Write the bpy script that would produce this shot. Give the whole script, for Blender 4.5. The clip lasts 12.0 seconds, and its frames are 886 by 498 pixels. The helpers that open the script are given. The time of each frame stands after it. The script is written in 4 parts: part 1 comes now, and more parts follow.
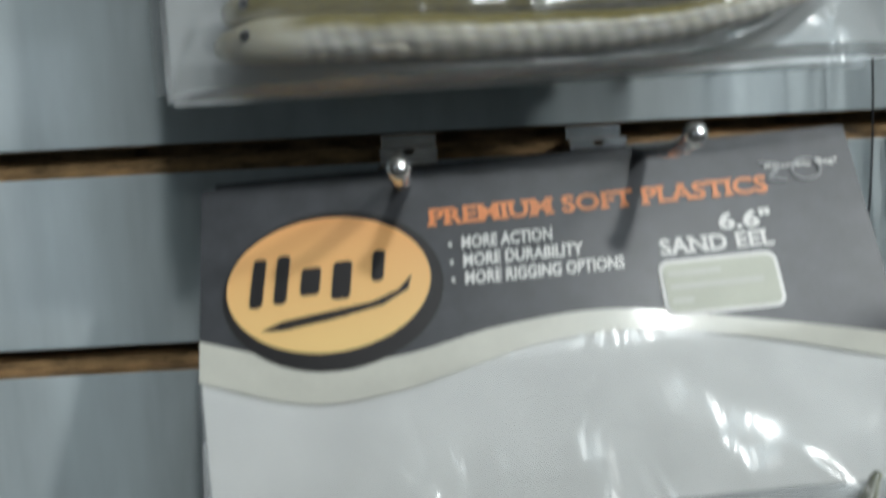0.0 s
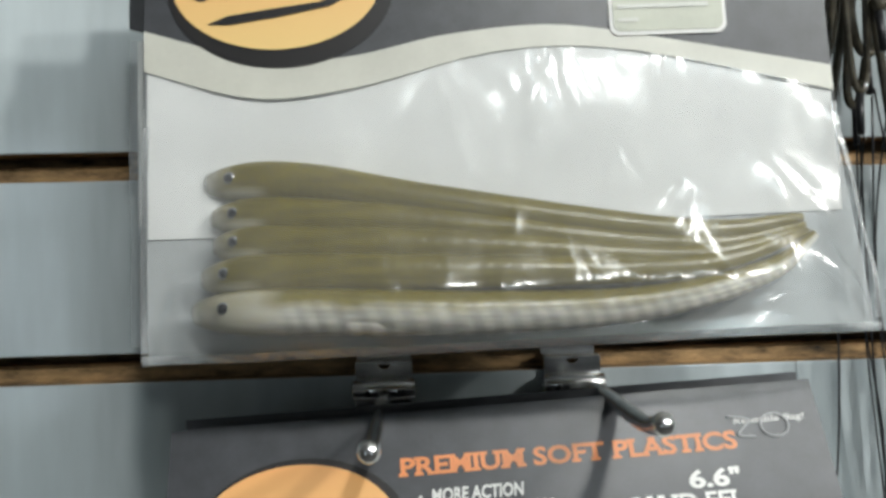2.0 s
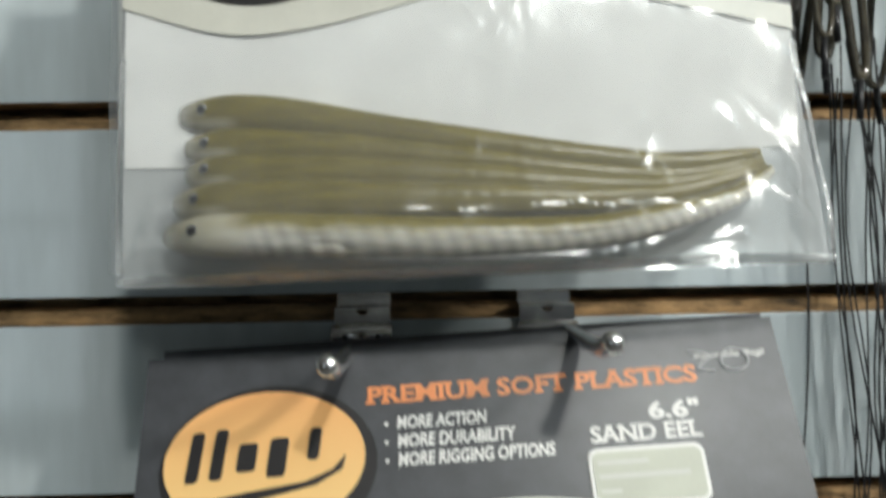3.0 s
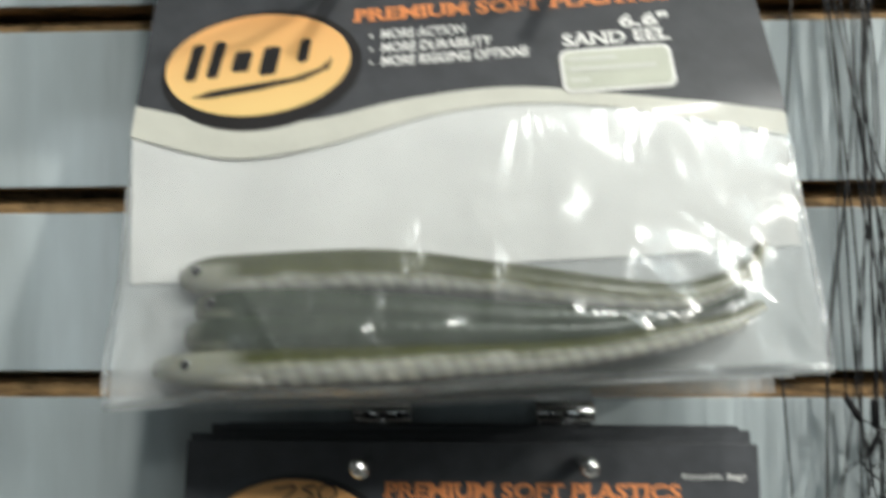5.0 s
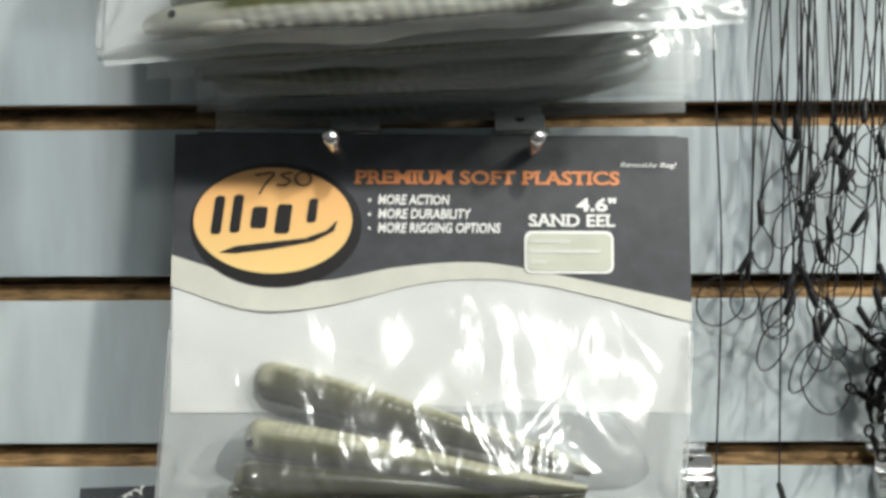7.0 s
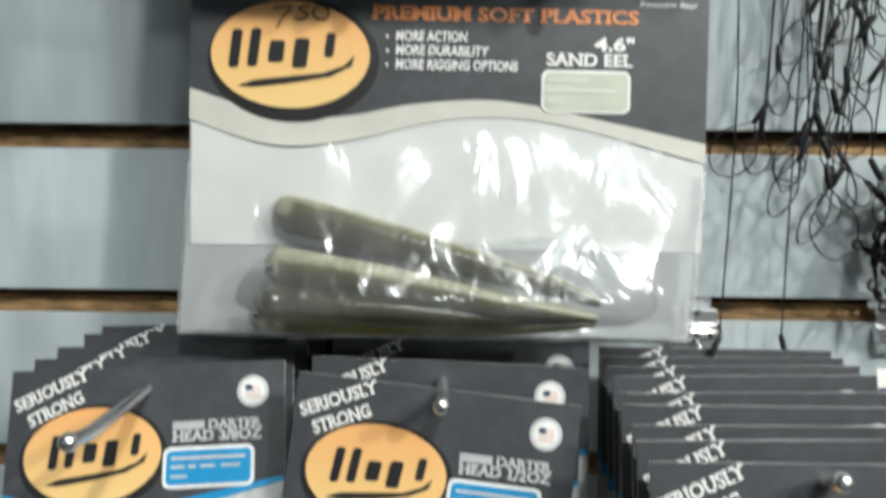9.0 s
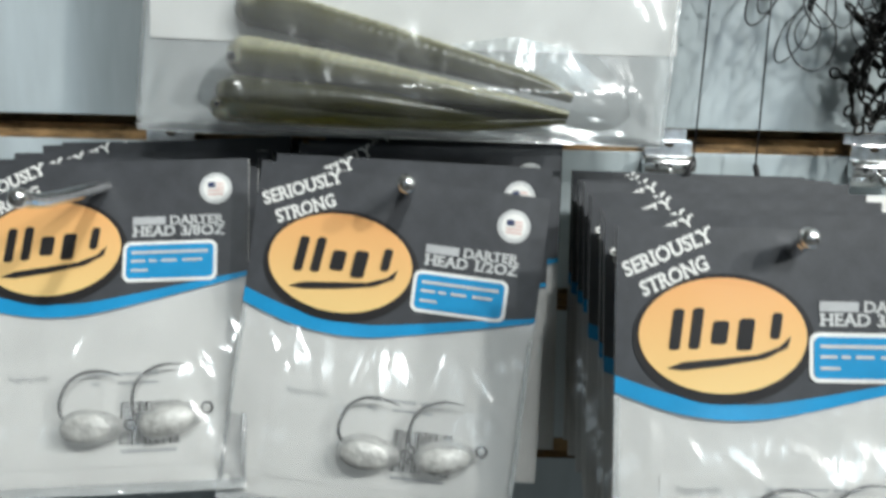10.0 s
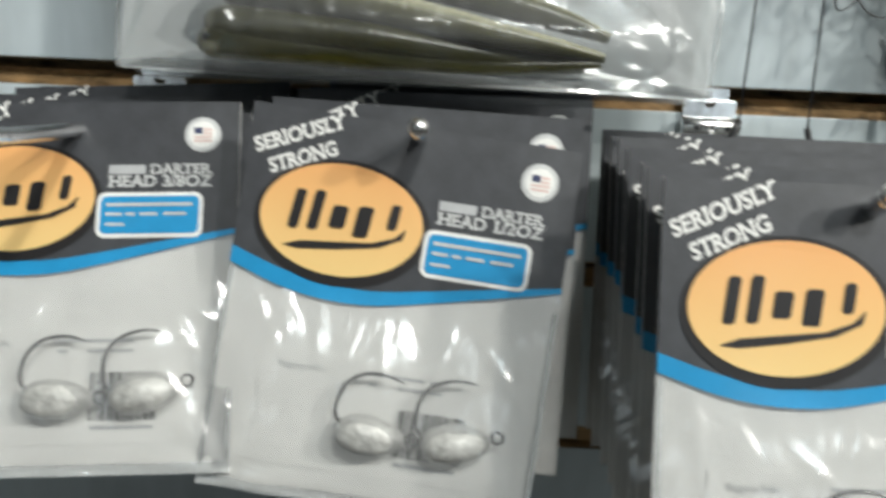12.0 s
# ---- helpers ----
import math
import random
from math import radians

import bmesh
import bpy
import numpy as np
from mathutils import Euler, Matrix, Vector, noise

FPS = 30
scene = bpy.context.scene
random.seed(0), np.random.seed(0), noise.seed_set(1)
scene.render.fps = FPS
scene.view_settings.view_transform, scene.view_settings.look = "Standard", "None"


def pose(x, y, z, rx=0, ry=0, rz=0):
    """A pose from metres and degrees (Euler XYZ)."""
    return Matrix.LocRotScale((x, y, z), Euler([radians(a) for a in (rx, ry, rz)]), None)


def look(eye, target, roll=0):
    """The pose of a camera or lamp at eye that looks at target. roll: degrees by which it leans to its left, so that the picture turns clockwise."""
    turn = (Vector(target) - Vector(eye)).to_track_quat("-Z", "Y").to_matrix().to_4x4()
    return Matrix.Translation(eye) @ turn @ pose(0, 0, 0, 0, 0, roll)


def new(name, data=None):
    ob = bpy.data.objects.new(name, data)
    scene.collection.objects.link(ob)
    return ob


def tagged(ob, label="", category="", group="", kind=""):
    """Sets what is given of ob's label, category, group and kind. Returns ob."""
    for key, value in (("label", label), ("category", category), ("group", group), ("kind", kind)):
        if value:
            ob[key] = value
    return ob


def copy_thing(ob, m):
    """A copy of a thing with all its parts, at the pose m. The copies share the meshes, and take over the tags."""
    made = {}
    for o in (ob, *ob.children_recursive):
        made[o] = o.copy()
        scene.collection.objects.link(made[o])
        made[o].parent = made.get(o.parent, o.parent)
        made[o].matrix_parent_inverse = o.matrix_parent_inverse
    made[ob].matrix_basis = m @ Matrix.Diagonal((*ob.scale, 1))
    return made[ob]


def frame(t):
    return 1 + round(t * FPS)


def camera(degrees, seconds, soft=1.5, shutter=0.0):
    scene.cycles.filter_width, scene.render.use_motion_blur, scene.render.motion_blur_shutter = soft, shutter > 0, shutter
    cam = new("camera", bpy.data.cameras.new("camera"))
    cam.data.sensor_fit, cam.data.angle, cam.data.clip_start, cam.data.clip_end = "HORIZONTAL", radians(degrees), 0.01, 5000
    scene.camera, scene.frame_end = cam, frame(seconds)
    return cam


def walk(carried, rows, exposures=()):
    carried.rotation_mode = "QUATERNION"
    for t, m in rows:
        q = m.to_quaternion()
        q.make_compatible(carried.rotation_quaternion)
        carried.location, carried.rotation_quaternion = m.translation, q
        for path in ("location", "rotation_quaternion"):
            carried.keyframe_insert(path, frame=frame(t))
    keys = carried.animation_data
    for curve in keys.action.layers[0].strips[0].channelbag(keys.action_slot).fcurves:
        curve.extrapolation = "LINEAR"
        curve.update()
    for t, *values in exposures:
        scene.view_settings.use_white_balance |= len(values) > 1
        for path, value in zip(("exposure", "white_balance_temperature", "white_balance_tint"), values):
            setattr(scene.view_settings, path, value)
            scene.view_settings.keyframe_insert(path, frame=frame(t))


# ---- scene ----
import collections

cam = camera(60.0, 12.0, soft=3.2, shutter=0.5)
PATH = [
    (0, (-0.006, -0.294, 1.486), (0.019, 1.695, 1.277), -2.9),
    (0.5, (-0.01, -0.285, 1.521), (0.082, 1.707, 1.372), -2.7),
    (1, (-0.009, -0.289, 1.528), (0.094, 1.708, 1.489), -2.2),
    (1.5, (-0.008, -0.29, 1.532), (0.113, 1.706, 1.53), -1.8),
    (2, (-0.002, -0.294, 1.533), (0.081, 1.704, 1.558), -1.5),
    (2.5, (0.001, -0.295, 1.528), (0.095, 1.702, 1.597), -1.3),
    (3, (0.012, -0.301, 1.513), (0.054, 1.698, 1.538), -1.0),
    (3.2, (0.02, -0.303, 1.496), (0.019, 1.697, 1.528), -1.3),
    (4.8, (0.01, -0.312, 1.407), (-0.032, 1.688, 1.413), -0.2),
    (5, (0.03, -0.313, 1.388), (-0.039, 1.685, 1.447), -0.3),
    (5.5, (0.044, -0.317, 1.36), (0.053, 1.683, 1.355), -0.7),
    (6, (0.039, -0.326, 1.339), (0.056, 1.671, 1.234), -0.4),
    (6.5, (0.038, -0.336, 1.317), (0.035, 1.661, 1.209), -0.5),
    (7, (0.036, -0.342, 1.303), (0.021, 1.654, 1.188), -0.3),
    (8.8, (0.035, -0.351, 1.269), (-0.016, 1.637, 1.056), 0.2),
    (9, (0.031, -0.349, 1.268), (0.011, 1.629, 0.975), 0.6),
    (9.5, (0.031, -0.352, 1.24), (0.037, 1.607, 0.84), 0.7),
    (10, (0.038, -0.353, 1.209), (0.06, 1.607, 0.809), 1.4),
    (10.5, (0.046, -0.345, 1.194), (0.095, 1.616, 0.804), 1.8),
    (11, (0.059, -0.336, 1.181), (0.093, 1.623, 0.776), 2.0),
    (11.5, (0.057, -0.328, 1.183), (0.1, 1.623, 0.746), 2.3),
    (12, (0.037, -0.323, 1.193), (0.035, 1.631, 0.765), 2.5),
]
walk(cam, [(t, look(eye, target, roll)) for t, eye, target, roll in PATH],
     exposures=[(0.0, -0.60, 6200, 10), (0.5, -0.18, 6400, 10), (1.0, -0.22, 6450, 10), (2.0, -0.28, 6450, 11), (3.0, -0.28, 6550, 10),
                (5.0, -0.08, 6650, 10), (5.5, 0.08, 6700, 11), (7.0, 0.22, 6700, 11), (9.0, 0.10, 6500, 10), (9.5, 0.04, 6200, 9),
                (10.5, 0.02, 6500, 11), (12.0, 0.0, 6600, 11)])

# ---- light ----
world = bpy.data.worlds.new("shop_air")
scene.world = world
world.use_nodes = True
wn = world.node_tree.nodes
wn["Background"].inputs[0].default_value = (0.62, 0.74, 0.85, 1)
wn["Background"].inputs[1].default_value = 0.25


def lamp(name, place, target, size, watts, colour):
    d = bpy.data.lights.new(name, "AREA")
    d.shape, d.size, d.energy, d.color = "DISK", size, watts, colour
    ob = new(name, d)
    ob.matrix_world = look(place, target)
    return ob


WARM = (1.0, 1.0, 0.94)
lamp("track_lamp_light", (1.5, -1.52, 2.64), (0.05, 0, 1.35), 0.12, 29, WARM)
lamp("track_lamp_light", (2.3, -1.44, 2.64), (0.05, 0, 1.35), 0.12, 36, WARM)
lamp("track_lamp_light", (0.5, -1.6, 2.68), (0.05, 0, 1.35), 0.12, 18.5, WARM)
# Out of view: overhead panel assumed from broad glare, tinted cool for header sheen.
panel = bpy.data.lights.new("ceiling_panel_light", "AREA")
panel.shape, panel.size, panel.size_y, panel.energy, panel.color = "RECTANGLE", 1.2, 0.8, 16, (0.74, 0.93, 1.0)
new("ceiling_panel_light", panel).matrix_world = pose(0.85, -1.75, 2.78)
# Cool fill lamps at two added, unseen windows; they also mirror in the slats.
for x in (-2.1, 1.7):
    day = bpy.data.lights.new("added_cool_light", "AREA")
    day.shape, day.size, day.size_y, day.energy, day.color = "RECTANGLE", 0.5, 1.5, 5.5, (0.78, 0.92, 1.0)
    new("added_cool_light", day).matrix_world = look((x, -3.87, 1.5), (x, 0, 1.5))

# ---- materials ----


def material(name, colour, rough=0.5, metal=0.0, vary=0.12, scale=60.0, bump=0.0, bump_scale=200.0, coat=0.0, sub=0.0, stretch=(1, 1, 1)):
    m = bpy.data.materials.new(name)
    m.use_nodes = True
    n, l = m.node_tree.nodes, m.node_tree.links
    b = n["Principled BSDF"]
    b.inputs["Roughness"].default_value, b.inputs["Metallic"].default_value = rough, metal
    b.inputs["Coat Weight"].default_value = coat
    b.inputs["Coat Roughness"].default_value = 0.12
    if sub:
        b.inputs["Subsurface Weight"].default_value = sub
        b.inputs["Subsurface Radius"].default_value = (1.0, 0.8, 0.4)
        b.inputs["Subsurface Scale"].default_value = 0.004
    co = n.new("ShaderNodeTexCoord")
    mp = n.new("ShaderNodeMapping")
    mp.inputs["Scale"].default_value = stretch
    l.new(co.outputs["Object"], mp.inputs["Vector"])
    big, fine = n.new("ShaderNodeTexNoise"), n.new("ShaderNodeTexNoise")
    big.inputs["Scale"].default_value, fine.inputs["Scale"].default_value = scale, scale * 9
    big.inputs["Detail"].default_value = fine.inputs["Detail"].default_value = 4
    l.new(mp.outputs[0], big.inputs["Vector"]), l.new(mp.outputs[0], fine.inputs["Vector"])
    add = n.new("ShaderNodeMath")
    add.operation = "MULTIPLY_ADD"
    add.inputs[1].default_value = 0.35
    l.new(fine.outputs["Fac"], add.inputs[0]), l.new(big.outputs["Fac"], add.inputs[2])
    ramp = n.new("ShaderNodeValToRGB")
    lo, hi = [max(0, c * (1 - 2 * vary)) for c in colour], [min(1, c * (1 + 1.4 * vary)) for c in colour]
    ramp.color_ramp.elements[0].position, ramp.color_ramp.elements[1].position = 0.4, 0.95
    ramp.color_ramp.elements[0].color, ramp.color_ramp.elements[1].color = (*lo, 1), (*hi, 1)
    l.new(add.outputs[0], ramp.inputs[0]), l.new(ramp.outputs[0], b.inputs["Base Color"])
    if bump:
        t = n.new("ShaderNodeTexNoise")
        t.inputs["Scale"].default_value = bump_scale
        l.new(mp.outputs[0], t.inputs["Vector"])
        k = n.new("ShaderNodeBump")
        k.inputs["Strength"].default_value, k.inputs["Distance"].default_value = bump, 0.002
        l.new(t.outputs["Fac"], k.inputs["Height"]), l.new(k.outputs[0], b.inputs["Normal"])
    return m


def film_material(name, tint, haze, rough, bump, scale, stretch=(1, 1, 1), shine=0.045):
    """Clear thin plastic: light passes straight through, the surface mirrors lamps in its creases."""
    m = bpy.data.materials.new(name)
    m.use_nodes = True
    n, l = m.node_tree.nodes, m.node_tree.links
    n.remove(n["Principled BSDF"])
    out = n["Material Output"]
    clear, gloss, mist = n.new("ShaderNodeBsdfTransparent"), n.new("ShaderNodeBsdfGlossy"), n.new("ShaderNodeBsdfDiffuse")
    clear.inputs[0].default_value = (*tint, 1)
    gloss.inputs["Roughness"].default_value = rough
    mist.inputs[0].default_value = (0.8, 0.82, 0.83, 1)
    co, mp = n.new("ShaderNodeTexCoord"), n.new("ShaderNodeMapping")
    mp.inputs["Scale"].default_value = stretch
    mp.inputs["Rotation"].default_value = (0, 0.5, 0)
    l.new(co.outputs["Object"], mp.inputs["Vector"])
    t = n.new("ShaderNodeTexNoise")
    t.inputs["Scale"].default_value, t.inputs["Detail"].default_value, t.inputs["Distortion"].default_value = scale, 2.5, 0.8
    l.new(mp.outputs[0], t.inputs["Vector"])
    k = n.new("ShaderNodeBump")
    k.inputs["Strength"].default_value, k.inputs["Distance"].default_value = bump, 0.006
    l.new(t.outputs["Fac"], k.inputs["Height"]), l.new(k.outputs[0], gloss.inputs["Normal"])
    lw = n.new("ShaderNodeLayerWeight")
    lw.inputs["Blend"].default_value = 0.5
    l.new(k.outputs[0], lw.inputs["Normal"])
    steep = n.new("ShaderNodeMath")
    steep.operation = "POWER"
    steep.inputs[1].default_value = 4.0
    l.new(lw.outputs["Facing"], steep.inputs[0])
    mul = n.new("ShaderNodeMath")
    mul.operation, mul.use_clamp = "MULTIPLY_ADD", True
    mul.inputs[1].default_value, mul.inputs[2].default_value = 0.5, shine
    l.new(steep.outputs[0], mul.inputs[0])
    a, b = n.new("ShaderNodeMixShader"), n.new("ShaderNodeMixShader")
    a.inputs[0].default_value = haze
    l.new(clear.outputs[0], a.inputs[1]), l.new(mist.outputs[0], a.inputs[2])
    l.new(mul.outputs[0], b.inputs[0]), l.new(a.outputs[0], b.inputs[1]), l.new(gloss.outputs[0], b.inputs[2])
    l.new(b.outputs[0], out.inputs["Surface"])
    return m


# Stretched noise puts the wall's soft vertical reflections and wire shadows into the colour.
LAMINATE = material("grey_laminate", (0.49, 0.55, 0.57), 0.08, vary=0.17, scale=10, bump=0.02, bump_scale=300, stretch=(1, 1, 0.20))
MDF = material("raw_mdf", (0.34, 0.215, 0.10), 0.8, vary=0.5, scale=60, bump=0.3, bump_scale=900, stretch=(1, 4, 4))
STEEL = material("chrome_steel", (0.85, 0.85, 0.85), 0.24, 1.0, vary=0.12, scale=150, bump=0.04)
CARD = material("charcoal_printed_card", (0.050, 0.053, 0.060), 0.46, vary=0.14, scale=120, coat=0.18, bump=0.05, bump_scale=90)
CARD.node_tree.nodes["Principled BSDF"].inputs["Coat Roughness"].default_value = 0.28
BAND = material("pale_grey_print", (0.56, 0.56, 0.50), 0.4, vary=0.04, scale=80, coat=0.3)
ORANGE = material("orange_oval_print", (0.80, 0.44, 0.17), 0.4, vary=0.10, scale=22, coat=0.3)
on, ol = ORANGE.node_tree.nodes, ORANGE.node_tree.links
ogen, osep, omix = on.new("ShaderNodeTexCoord"), on.new("ShaderNodeSeparateXYZ"), on.new("ShaderNodeMix")
omix.data_type, omix.blend_type = "RGBA", "MIX"
ol.new(ogen.outputs["Generated"], osep.inputs[0])
ol.new(osep.outputs["Z"], omix.inputs["Factor"])
omix.inputs["A"].default_value, omix.inputs["B"].default_value = (0.82, 0.58, 0.24, 1), (0.80, 0.40, 0.15, 1)
ol.new(omix.outputs["Result"], on["Principled BSDF"].inputs["Base Color"])
BLACK = material("black_print", (0.018, 0.017, 0.018), 0.4, vary=0.1)
ORANGE_INK = material("orange_ink", (0.74, 0.27, 0.10), 0.45, vary=0.1)
WHITE_INK = material("white_ink", (0.78, 0.78, 0.76), 0.45, vary=0.06)
PALE_INK = material("pale_grey_ink", (0.52, 0.53, 0.53), 0.5, vary=0.1)
GREY_INK = material("grey_ink", (0.42, 0.43, 0.44), 0.5, vary=0.1)
SOFT_INK = material("faint_print", (0.60, 0.61, 0.57), 0.5, vary=0.05)
PEN_INK = material("brown_pen_ink", (0.06, 0.03, 0.02), 0.5)
BLUE = material("cyan_print", (0.012, 0.27, 0.55), 0.4, vary=0.06, coat=0.3)
LABEL = material("pale_sticker_paper", (0.50, 0.52, 0.44), 0.5, vary=0.05, scale=80)
PAPER = material("white_insert_paper", (0.74, 0.74, 0.73), 0.5, vary=0.06, scale=40, bump=0.35, bump_scale=45, coat=0.5)
PACK_BACK = material("milky_pack_back", (0.74, 0.74, 0.72), 0.5, vary=0.06, scale=50, bump=0.3, bump_scale=70, coat=0.3)
TAG = material("white_label_paper", (0.74, 0.74, 0.72), 0.6, vary=0.04)
RED_INK = material("faded_red_print", (0.66, 0.48, 0.44), 0.5)
NAVY = material("navy_print", (0.03, 0.04, 0.10), 0.5)
LEAD = material("cast_lead", (0.55, 0.55, 0.53), 0.5, 0.12, vary=0.3, scale=120, bump=0.5, bump_scale=260)
HOOK = material("black_nickel", (0.10, 0.10, 0.10), 0.25, 0.9, vary=0.2)
WIRE = material("black_coated_wire", (0.014, 0.014, 0.016), 0.35, vary=0.2)
SLEEVE = material("black_crimp_sleeve", (0.022, 0.022, 0.024), 0.4, 0.4, vary=0.2)
SWIVEL = material("black_swivel_metal", (0.012, 0.011, 0.010), 0.3, 0.6, vary=0.2)
EYE_BLACK = material("black_eye", (0.01, 0.01, 0.014), 0.1)
EYE_SILVER = material("silver_eye_ring", (0.6, 0.62, 0.62), 0.2, 0.6)
PURPLE = material("purple_print", (0.10, 0.03, 0.14), 0.45)
CEILING = material("white_ceiling_paint", (0.40, 0.40, 0.385), 0.8, vary=0.03, scale=3)
PLASTER = material("shop_wall_paint", (0.15, 0.145, 0.13), 0.8, vary=0.08, scale=2)
CARPET = material("shop_floor", (0.10, 0.095, 0.09), 0.8, vary=0.2, scale=14, bump=0.3)
FILM = film_material("clear_film", (0.98, 0.985, 0.985), 0.042, 0.19, 0.50, 42, (1, 1, 0.45), 0.025)
FILM_SEAL = film_material("heat_sealed_edge", (0.96, 0.97, 0.97), 0.22, 0.12, 0.4, 200, (1, 1, 1), 0.09)
FILM_BACK = film_material("clear_film_back", (0.97, 0.98, 0.98), 0.36, 0.15, 0.3, 50)
FILM_SPARE = film_material("hazy_film", (0.97, 0.98, 0.98), 0.12, 0.18, 0.4, 45, (1, 1, 0.5), 0.03)
FILM_SMALL = film_material("clear_film_small", (0.97, 0.97, 0.97), 0.08, 0.15, 0.55, 50, (1, 1, 0.4), 0.05)


def eel_material(name, back, side, belly):
    """Soft plastic with a dark back, a paler flank and a light belly, told apart by the turn round the body."""
    m = material(name, side, 0.3, sub=0.25, bump=0.08, bump_scale=500)
    n, l = m.node_tree.nodes, m.node_tree.links
    uv, sep, ramp = n.new("ShaderNodeTexCoord"), n.new("ShaderNodeSeparateXYZ"), n.new("ShaderNodeValToRGB")
    l.new(uv.outputs["UV"], sep.inputs[0])
    grain = n.new("ShaderNodeTexNoise")
    grain.inputs["Scale"].default_value = 110
    grain.inputs["Detail"].default_value = 5
    l.new(uv.outputs["Object"], grain.inputs["Vector"])
    mix = n.new("ShaderNodeMath")
    mix.operation = "MULTIPLY_ADD"
    mix.inputs[1].default_value = 0.34
    l.new(grain.outputs["Fac"], mix.inputs[0]), l.new(sep.outputs["Y"], mix.inputs[2])
    e = ramp.color_ramp.elements
    e[0].position, e[0].color = 0.38, (*belly, 1)
    e[1].position, e[1].color = 0.66, (*side, 1)
    last = e.new(0.98)
    last.color = (*back, 1)
    l.new(mix.outputs[0], ramp.inputs[0])
    ring, wave, keep, tone = n.new("ShaderNodeMath"), n.new("ShaderNodeMath"), n.new("ShaderNodeMapRange"), n.new("ShaderNodeMix")
    slant = n.new("ShaderNodeMath")
    slant.operation = "MULTIPLY_ADD"
    slant.inputs[1].default_value = 0.025
    l.new(sep.outputs["Y"], slant.inputs[0]), l.new(sep.outputs["X"], slant.inputs[2])
    ring.operation, wave.operation = "MULTIPLY", "SINE"
    ring.inputs[1].default_value = 2 * math.pi * 46
    l.new(slant.outputs[0], ring.inputs[0]), l.new(ring.outputs[0], wave.inputs[0])
    keep.inputs["From Min"].default_value, keep.inputs["From Max"].default_value = -0.6, 0.6
    keep.inputs["To Min"].default_value, keep.inputs["To Max"].default_value = 0.86, 1.05
    l.new(wave.outputs[0], keep.inputs["Value"])
    tone.data_type, tone.blend_type = "RGBA", "MULTIPLY"
    tone.inputs["Factor"].default_value = 1.0
    part_x = n.new("ShaderNodeMapRange")
    part_x.inputs["From Min"].default_value, part_x.inputs["From Max"].default_value = 0.16, 0.2
    l.new(sep.outputs["X"], part_x.inputs["Value"])
    low_y = n.new("ShaderNodeMapRange")
    low_y.inputs["From Min"].default_value, low_y.inputs["From Max"].default_value = 0.62, 0.42
    l.new(sep.outputs["Y"], low_y.inputs["Value"])
    both = n.new("ShaderNodeMath")
    both.operation = "MULTIPLY"
    l.new(part_x.outputs[0], both.inputs[0]), l.new(low_y.outputs[0], both.inputs[1])
    l.new(both.outputs[0], tone.inputs["Factor"])
    l.new(ramp.outputs[0], tone.inputs["A"]), l.new(keep.outputs[0], tone.inputs["B"])
    along, streak, band, dye = n.new("ShaderNodeMapping"), n.new("ShaderNodeTexNoise"), n.new("ShaderNodeMapRange"), n.new("ShaderNodeMix")
    along.inputs["Scale"].default_value = (5.0, 7.0, 1.0)
    l.new(uv.outputs["UV"], along.inputs["Vector"]), l.new(along.outputs[0], streak.inputs["Vector"])
    streak.inputs["Scale"].default_value, streak.inputs["Detail"].default_value = 2.0, 5.0
    band.inputs["From Min"].default_value, band.inputs["From Max"].default_value = 0.35, 0.68
    band.inputs["To Min"].default_value, band.inputs["To Max"].default_value = 0.76, 1.22
    l.new(streak.outputs["Fac"], band.inputs["Value"])
    dye.data_type, dye.blend_type = "RGBA", "MULTIPLY"
    dye.inputs["Factor"].default_value = 1.0
    l.new(tone.outputs["Result"], dye.inputs["A"]), l.new(band.outputs[0], dye.inputs["B"])
    nose, pale = n.new("ShaderNodeMapRange"), n.new("ShaderNodeMix")
    nose.inputs["From Min"].default_value, nose.inputs["From Max"].default_value = 0.085, 0.01
    nose.inputs["To Max"].default_value = 0.85
    l.new(sep.outputs["X"], nose.inputs["Value"])
    pale.data_type = "RGBA"
    cheek_x, cheek_y, cheek, face = n.new("ShaderNodeMapRange"), n.new("ShaderNodeMapRange"), n.new("ShaderNodeMath"), n.new("ShaderNodeMath")
    cheek_x.inputs["From Min"].default_value, cheek_x.inputs["From Max"].default_value = 0.185, 0.14
    cheek_x.inputs["To Max"].default_value = 0.8
    cheek_y.inputs["From Min"].default_value, cheek_y.inputs["From Max"].default_value = 0.86, 0.70
    l.new(sep.outputs["X"], cheek_x.inputs["Value"]), l.new(sep.outputs["Y"], cheek_y.inputs["Value"])
    cheek.operation, face.operation = "MULTIPLY", "MAXIMUM"
    l.new(cheek_x.outputs[0], cheek.inputs[0]), l.new(cheek_y.outputs[0], cheek.inputs[1])
    l.new(cheek.outputs[0], face.inputs[0]), l.new(nose.outputs[0], face.inputs[1])
    l.new(face.outputs[0], pale.inputs["Factor"]), l.new(dye.outputs["Result"], pale.inputs["A"])
    pale.inputs["B"].default_value = (*[min(1, 0.5 * (c + d) + 0.08) for c, d in zip(side, belly)], 1)
    l.new(pale.outputs["Result"], n["Principled BSDF"].inputs["Base Color"])
    clear, see, blend = n.new("ShaderNodeBsdfTransparent"), n.new("ShaderNodeMapRange"), n.new("ShaderNodeMixShader")
    see.inputs["From Min"].default_value, see.inputs["From Max"].default_value = 0.07, 0.0
    see.inputs["To Min"].default_value, see.inputs["To Max"].default_value = 0.10, 0.72
    l.new(sep.outputs["X"], see.inputs["Value"]), l.new(see.outputs[0], blend.inputs[0])
